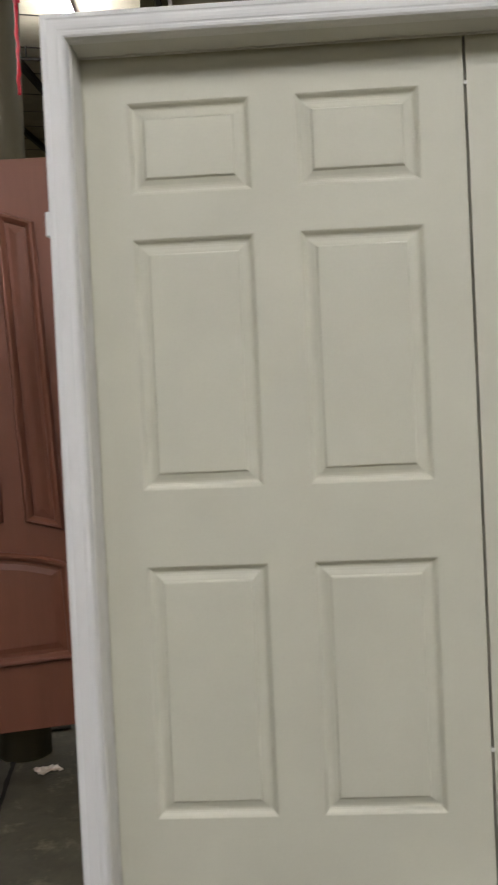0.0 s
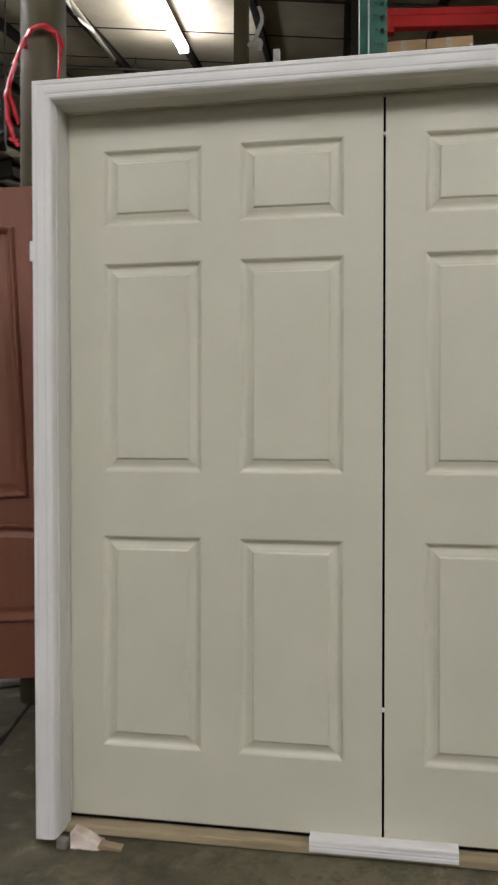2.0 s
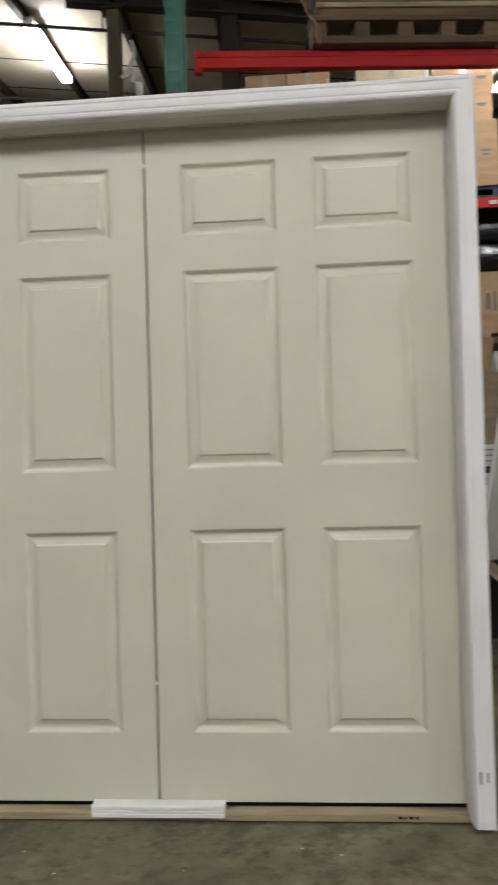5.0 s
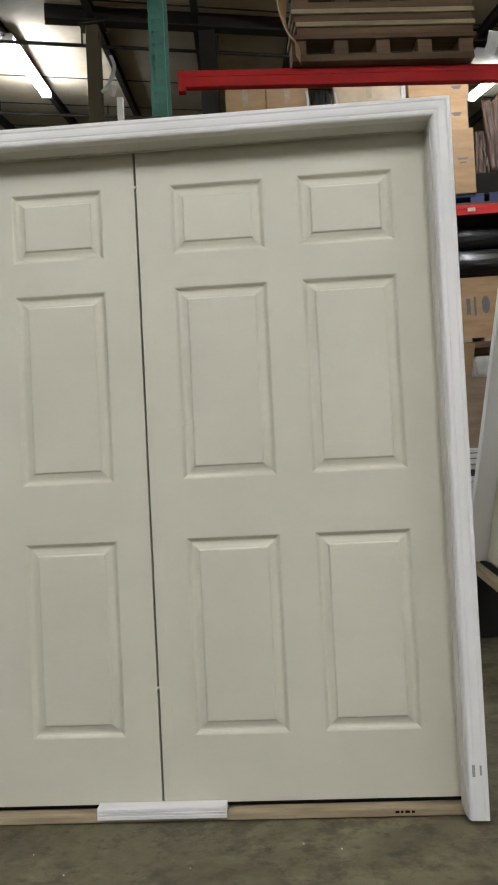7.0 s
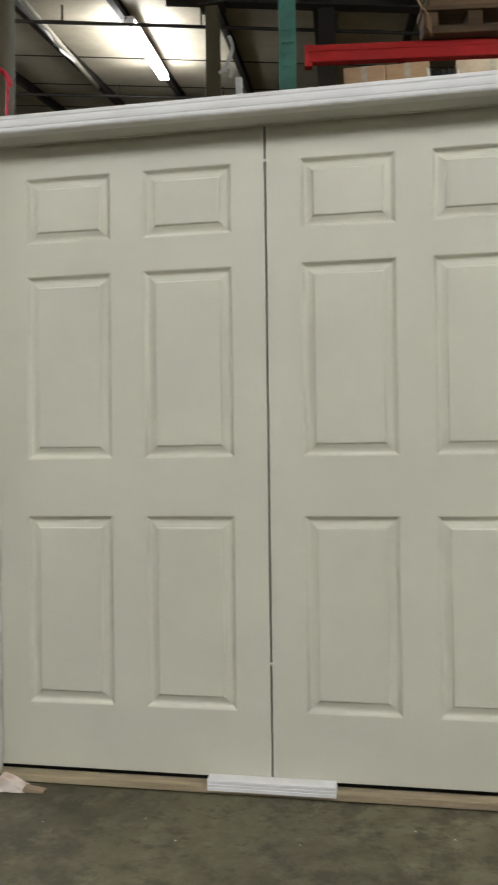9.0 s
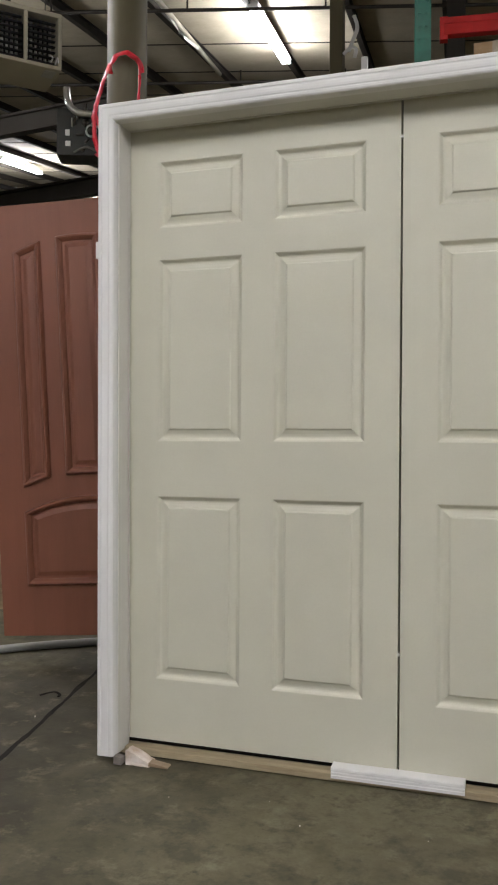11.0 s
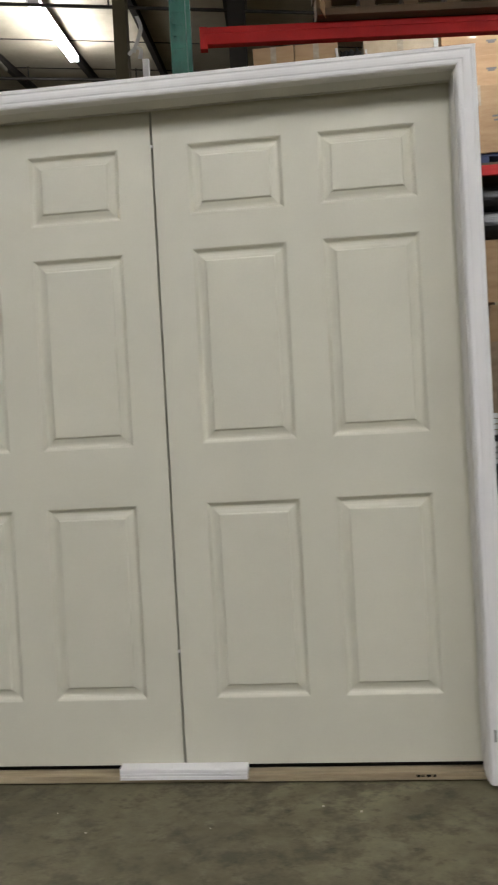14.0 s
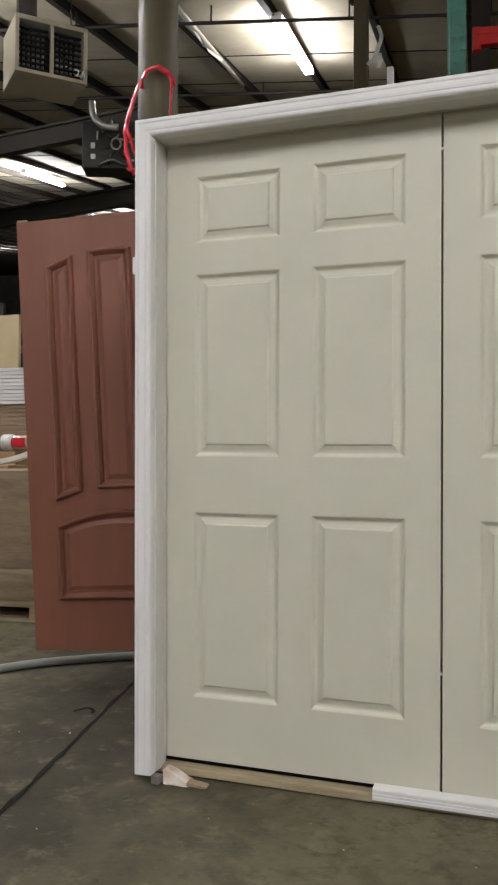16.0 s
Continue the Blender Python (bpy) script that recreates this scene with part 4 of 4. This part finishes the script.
for k in range(26):
    x, y, s = rnd.uniform(-2.0, 1.6), rnd.uniform(-0.9, 0.9), rnd.uniform(0.001, 0.0028)
    if y > -0.12 and abs(x) < 1.0:
        y = -0.15 - 0.5 * rnd.random()
    box(bm, (x - s, y - s, 0.0), (x + s, y + s * 0.6, s), 0, None)
thing("floor_crumbs", bm, PAPER, "scattered pale crumbs on the concrete", "crumbs", kind="stuff")

# ---- under the roof ----


def strip_light(name, a, b, label):
    """Bare-tube fixture: channel, two tubes, end sockets."""
    a, b = Vector(a), Vector(b)
    e = empty(name, a, None, label, "ceiling light", "strip lights")
    d = (b - a)
    n = d.normalized()
    side = n.cross(Vector((0, 0, 1))).normalized()
    up = side.cross(n)
    bm = bmesh.new()
    extruded(bm, [(-0.055, 0.10), (0.055, 0.10), (0.075, 0.055), (-0.075, 0.055)], lambda s: side * s[0] + up * s[1], lambda s: d + side * s[0] + up * s[1])
    part("channel", bm, WHITE, e)
    for s in (-0.045, 0.045):
        bm = bmesh.new()
        tube(bm, [side * s + n * 0.03, d + side * s - n * 0.03], 0.019, 10)
        part("fluorescent_tube", bm, TUBE, e, "lit white fluorescent tube", smooth=True)
    for p in (Vector(), d):
        bm = bmesh.new()
        box(bm, (-0.07, -0.012, -0.02), (0.07, 0.012, 0.06), 0.003, Matrix.Translation(p) @ Matrix((side.to_4d(), n.to_4d(), up.to_4d(), (0, 0, 0, 1))).transposed().to_3x3().to_4x4())
        part("socket", bm, WHITE, e)
    return e


strip_light("strip_light", (-2.95, 7.53, 6.55), (-3.2, 9.97, 6.96), "lit bare-tube strip light under the roof")
strip_light("strip_light", (-12.62, 16.0, 8.36), (-13.0, 18.5, 8.80), "lit bare-tube strip light far down the hall")
strip_light("strip_light", (3.46, 11.0, 6.83), (3.72, 9.8, 6.71), "lit bare-tube strip light seen between the cartons")
strip_light("strip_light", (-15.5, 24.3, 9.72), (-15.75, 26.8, 10.14), "lit bare-tube strip light far down the hall")
# fixtures for the added, unseen strips
for ax, ay, az in UNSEEN_STRIPS:
    strip_light("strip_light", (ax, ay - 1.2, az), (ax - 0.1, ay + 1.2, az + 0.4), "lit bare-tube strip light under the roof")
for ax, ay, az, watts in AISLE:
    strip_light("strip_light", (ax, ay - 1.2, az), (ax, ay + 1.2, az), "lit bare-tube strip light over the aisle")

for a, b, r, nm, lb in (((-9.5, 5.45, 6.40), (5.5, 9.55, 6.40), 0.022, "sprinkler_pipe", "thin dark sprinkler pipe under the roof"),
                        ((-12.0, 8.77, 7.16), (3.5, 12.92, 7.16), 0.028, "sprinkler_pipe", "thin dark sprinkler pipe under the roof")):
    e = empty(nm, a, None, lb, "pipe", "sprinkler pipes")
    a, b = Vector(a), Vector(b)
    part("pipe", tubed([(0, 0, 0), b - a], r, 8), STEEL, e)
    for k in range(9):
        p = (b - a) * (0.06 + 0.11 * k)
        part("hanger", tubed([p, p + Vector((0, 0, 0.22))], 0.012, 6), STEEL, e)
thing("conduit", tubed([(-3.75, 4.9, 6.2), (-4.46, 10.39, 7.13)], 0.035, 10), SHEET, "tan conduit running up under the roof", "conduit", smooth=True)
for a, b, w, h in (((-9.2, 8.0, 5.70), (-5.1, 8.0, 5.92), 0.07, 0.3), ((-13.6, 12.0, 5.85), (-7.0, 12.0, 6.27), 0.09, 0.36)):
    bm = bmesh.new()
    i_beam(bm, Vector(a), Vector(b), w, h)
    thing("roof_girder", bm, STEEL, "dark steel girder under the purlins", "roof beam", "roof girders", "structure")
e = empty("far_column", (-0.44, 7.55, 0), None, "dark steel I-section column further back", "column")
bm = bmesh.new()
extruded(bm, [(-0.10, -0.10), (0.10, -0.10), (0.10, -0.085), (0.008, -0.085), (0.008, 0.085), (0.10, 0.085), (0.10, 0.10), (-0.10, 0.10), (-0.10, 0.085), (-0.008, 0.085), (-0.008, -0.085), (-0.10, -0.085)],
         lambda p: Vector((p[0], p[1], 0)), lambda p: Vector((p[0], p[1], 6.46)))
part("shaft", bm, STEEL, e)
part("base_plate", boxed((-0.16, -0.16, 0), (0.16, 0.16, 0.02), 0.002), STEEL, e)
e = empty("far_column", (-1.775, 7.15, 0), None, "square grey steel column further back", "column")
part("shaft", boxed((-0.077, -0.077, 0), (0.077, 0.077, 6.42), 0.006), COLUMN, e)
part("cap_plate", boxed((-0.15, -0.12, 6.42), (0.15, 0.12, 6.44), 0.002), STEEL, e)
bm = bmesh.new()
i_beam(bm, Vector((-2.3, 6.95, 6.62)), Vector((5.0, 8.9, 6.62)), 0.08, 0.18)
thing("roof_girder", bm, STEEL, "dark steel header beam over the far column", "roof beam", "roof girders", "structure")
e = empty("film_scrap", (-1.62, 7.05, 5.6), None, "torn clear plastic film hanging by the far column", "plastic film")
for k, pts in enumerate(([(0, 0, 0), (0.05, 0, 0.12), (0.10, 0.01, 0.28), (0.06, 0, 0.42)], [(-0.06, 0, -0.02), (0.03, 0, 0.05), (0.09, 0, 0.02), (0.07, 0, -0.08)])):
    bm = bmesh.new()
    ribbon(bm, spline(pts, 5), 0.045, (0.3, -1, 0.3))
    ob = part("sheet", bm, CLEAR, e, smooth=True)
e = empty("film_scrap", (-4.1, 8.0, 6.60), None, "torn white film hanging from the conduit", "plastic film")
bm = bmesh.new()
ribbon(bm, spline([(0, -0.5, 0.05), (0.02, -0.2, -0.04), (0.0, 0.0, -0.02), (0.12, 0.25, -0.08)], 5), 0.06, (0.3, -1, 0.3))
part("sheet", bm, CLEAR, e, smooth=True)
thing("white_post", boxed((-1.062, 4.90, 0.0), (-1.004, 4.95, 4.516), 0.006), WHITE, "slim white slotted post standing far behind the doors", "post")

# gas unit heater, hung from the roof
heater = empty("unit_heater", (-4.605, 4.99, 4.98), pose(0, 0, 0, 0, 0, 47), "tan sheet-metal gas unit heater hung under the roof", "heater")
hw, hd, hh = 0.38, 0.62, 0.60
for nm, a, b in (("base_pan", (-hw, 0, 0), (hw, hd, 0.04)), ("top_pan", (-hw, 0, hh - 0.05), (hw, hd, hh)), ("side_sheet", (-hw, 0, 0.04), (-hw + 0.04, hd, hh - 0.05)),
                 ("side_sheet", (hw - 0.04, 0, 0.04), (hw, hd, hh - 0.05)), ("mullion", (-0.02, 0, 0.04), (0.02, 0.03, hh - 0.05)), ("back_sheet", (-hw, hd, 0), (hw, hd + 0.01, hh))):
    part(nm, boxed(a, b, 0.004), SHEET, heater)
for s in (-1, 1):
    for k in range(8):
        z = 0.075 + 0.06 * k
        part("louvre", boxed((s * 0.178 - 0.15, 0.05, z), (s * 0.178 + 0.15, 0.10, z + 0.012), 0.002, None), BLACK, heater)
    for k in range(6):
        x = s * 0.178 - 0.125 + 0.05 * k
        bm = bmesh.new()
        tube(bm, [(x, 0.2, 0.05), (x, 0.2, hh - 0.06)], 0.016, 8)
        part("heat_tube", bm, GALV, heater, smooth=True)
part("sticker", boxed((hw - 0.16, 0.06, -0.004), (hw - 0.04, 0.24, -0.001), 0), CLEAR, heater, "pale bluish sticker under the corner")
for k, pts in enumerate(([(0.26, -0.008, 0.06), (0.28, -0.02, 0.11), (0.25, -0.01, 0.13)], [(0.31, -0.008, 0.05), (0.33, -0.02, 0.12), (0.34, -0.01, 0.07)])):
    bm = bmesh.new()
    tube(bm, spline(pts, 5), 0.008, 6)
    part("loose_wire", bm, WHITE, heater, "pale loop of loose wire", smooth=True)
part("baffle", boxed((-hw + 0.04, 0.3, 0.04), (hw - 0.04, 0.32, hh - 0.05), 0), BLACK, heater, "dark inside of the heater")
for x in (-0.28, 0.28):
    bm = bmesh.new()
    tube(bm, [(x, 0.3, hh), (x, 0.3, 1.25)], 0.006, 6)
    part("hanger_rod", bm, STEEL, heater)
bm = bmesh.new()
tube(bm, [(-0.18, 0.4, hh), (-0.18, 0.4, 1.25)], 0.11, 16)
part("flue", bm, STEEL, heater, "dark flue pipe", smooth=True)

valve = empty("control_box", (-4.50, 6.0, 4.34), pose(0, 0, 0, 0, 0, 22), "dark control box with gas valve and pipes under the heater", "control box")
part("housing", boxed((-0.30, 0, 0), (0.34, 0.35, 0.54), 0.01), BLACK, valve)
for a, b in (((-0.20, -0.012, 0.10), (-0.14, 0.0, 0.16)), ((-0.20, -0.012, 0.22), (-0.15, 0.0, 0.29))):
    part("switch_plate", boxed(a, b, 0.003), WHITE, valve, "small white plate")
bm = bmesh.new()
tube(bm, spline([(-0.18, -0.06, 0.75), (-0.16, -0.06, 0.58), (-0.06, -0.06, 0.47), (0.12, -0.06, 0.45)], 5), 0.04, 12)
part("elbow", bm, GALV, valve, "dull silver elbow", smooth=True)
bm = bmesh.new()
tube(bm, [(0.10 + 0.055 * math.cos(k * math.pi / 8), -0.065, 0.26 + 0.065 * math.sin(k * math.pi / 8)) for k in range(17)], 0.012, 8)
part("valve_ring", bm, GALV, valve, "round silver valve collar", smooth=True)
for x, z in ((-0.06, 0.40), (0.03, 0.44), (0.2, 0.40)):
    bm = bmesh.new()
    tube(bm, [(x, -0.03, z), (x + 0.01, -0.05, z + 0.09)], 0.02, 10)
    part("union_nut", bm, DULL, valve, smooth=True)
for k, (x, z, r) in enumerate(((0.10, 0.28, 0.055), (0.02, 0.36, 0.03), (0.20, 0.14, 0.035), (0.0, 0.06, 0.022))):
    bm = bmesh.new()
    tube(bm, [(x, -0.05, z), (x, 0.0, z)], r, 16)
    part("fitting", bm, STEEL, valve, smooth=True)
bm = bmesh.new()
tube(bm, spline([(-0.1, -0.03, 0.02), (0.05, -0.05, 0.08), (0.2, -0.04, 0.03), (0.33, -0.03, 0.10)], 5), 0.014, 8)
part("gas_pipe", bm, DULL, valve, smooth=True)
rnd = random.Random(12)
for k in range(14):
    x, z = rnd.uniform(-0.12, 0.30), rnd.uniform(0.04, 0.48)
    dx, dz = rnd.choice(((0.09, 0), (0, 0.10), (0.05, 0.05)))
    bm = bmesh.new()
    tube(bm, [(x, -0.03, z), (x + dx, -0.035, z + dz)], rnd.uniform(0.007, 0.018), 8)
    part("gas_tube", bm, GALV if k % 3 == 0 else STEEL, valve, smooth=True)
bm = bmesh.new()
tube(bm, [(0.33, 0.2, 0.54), (0.33, 0.2, 2.0)], 0.012, 6)
part("hanger_rod", bm, STEEL, valve)
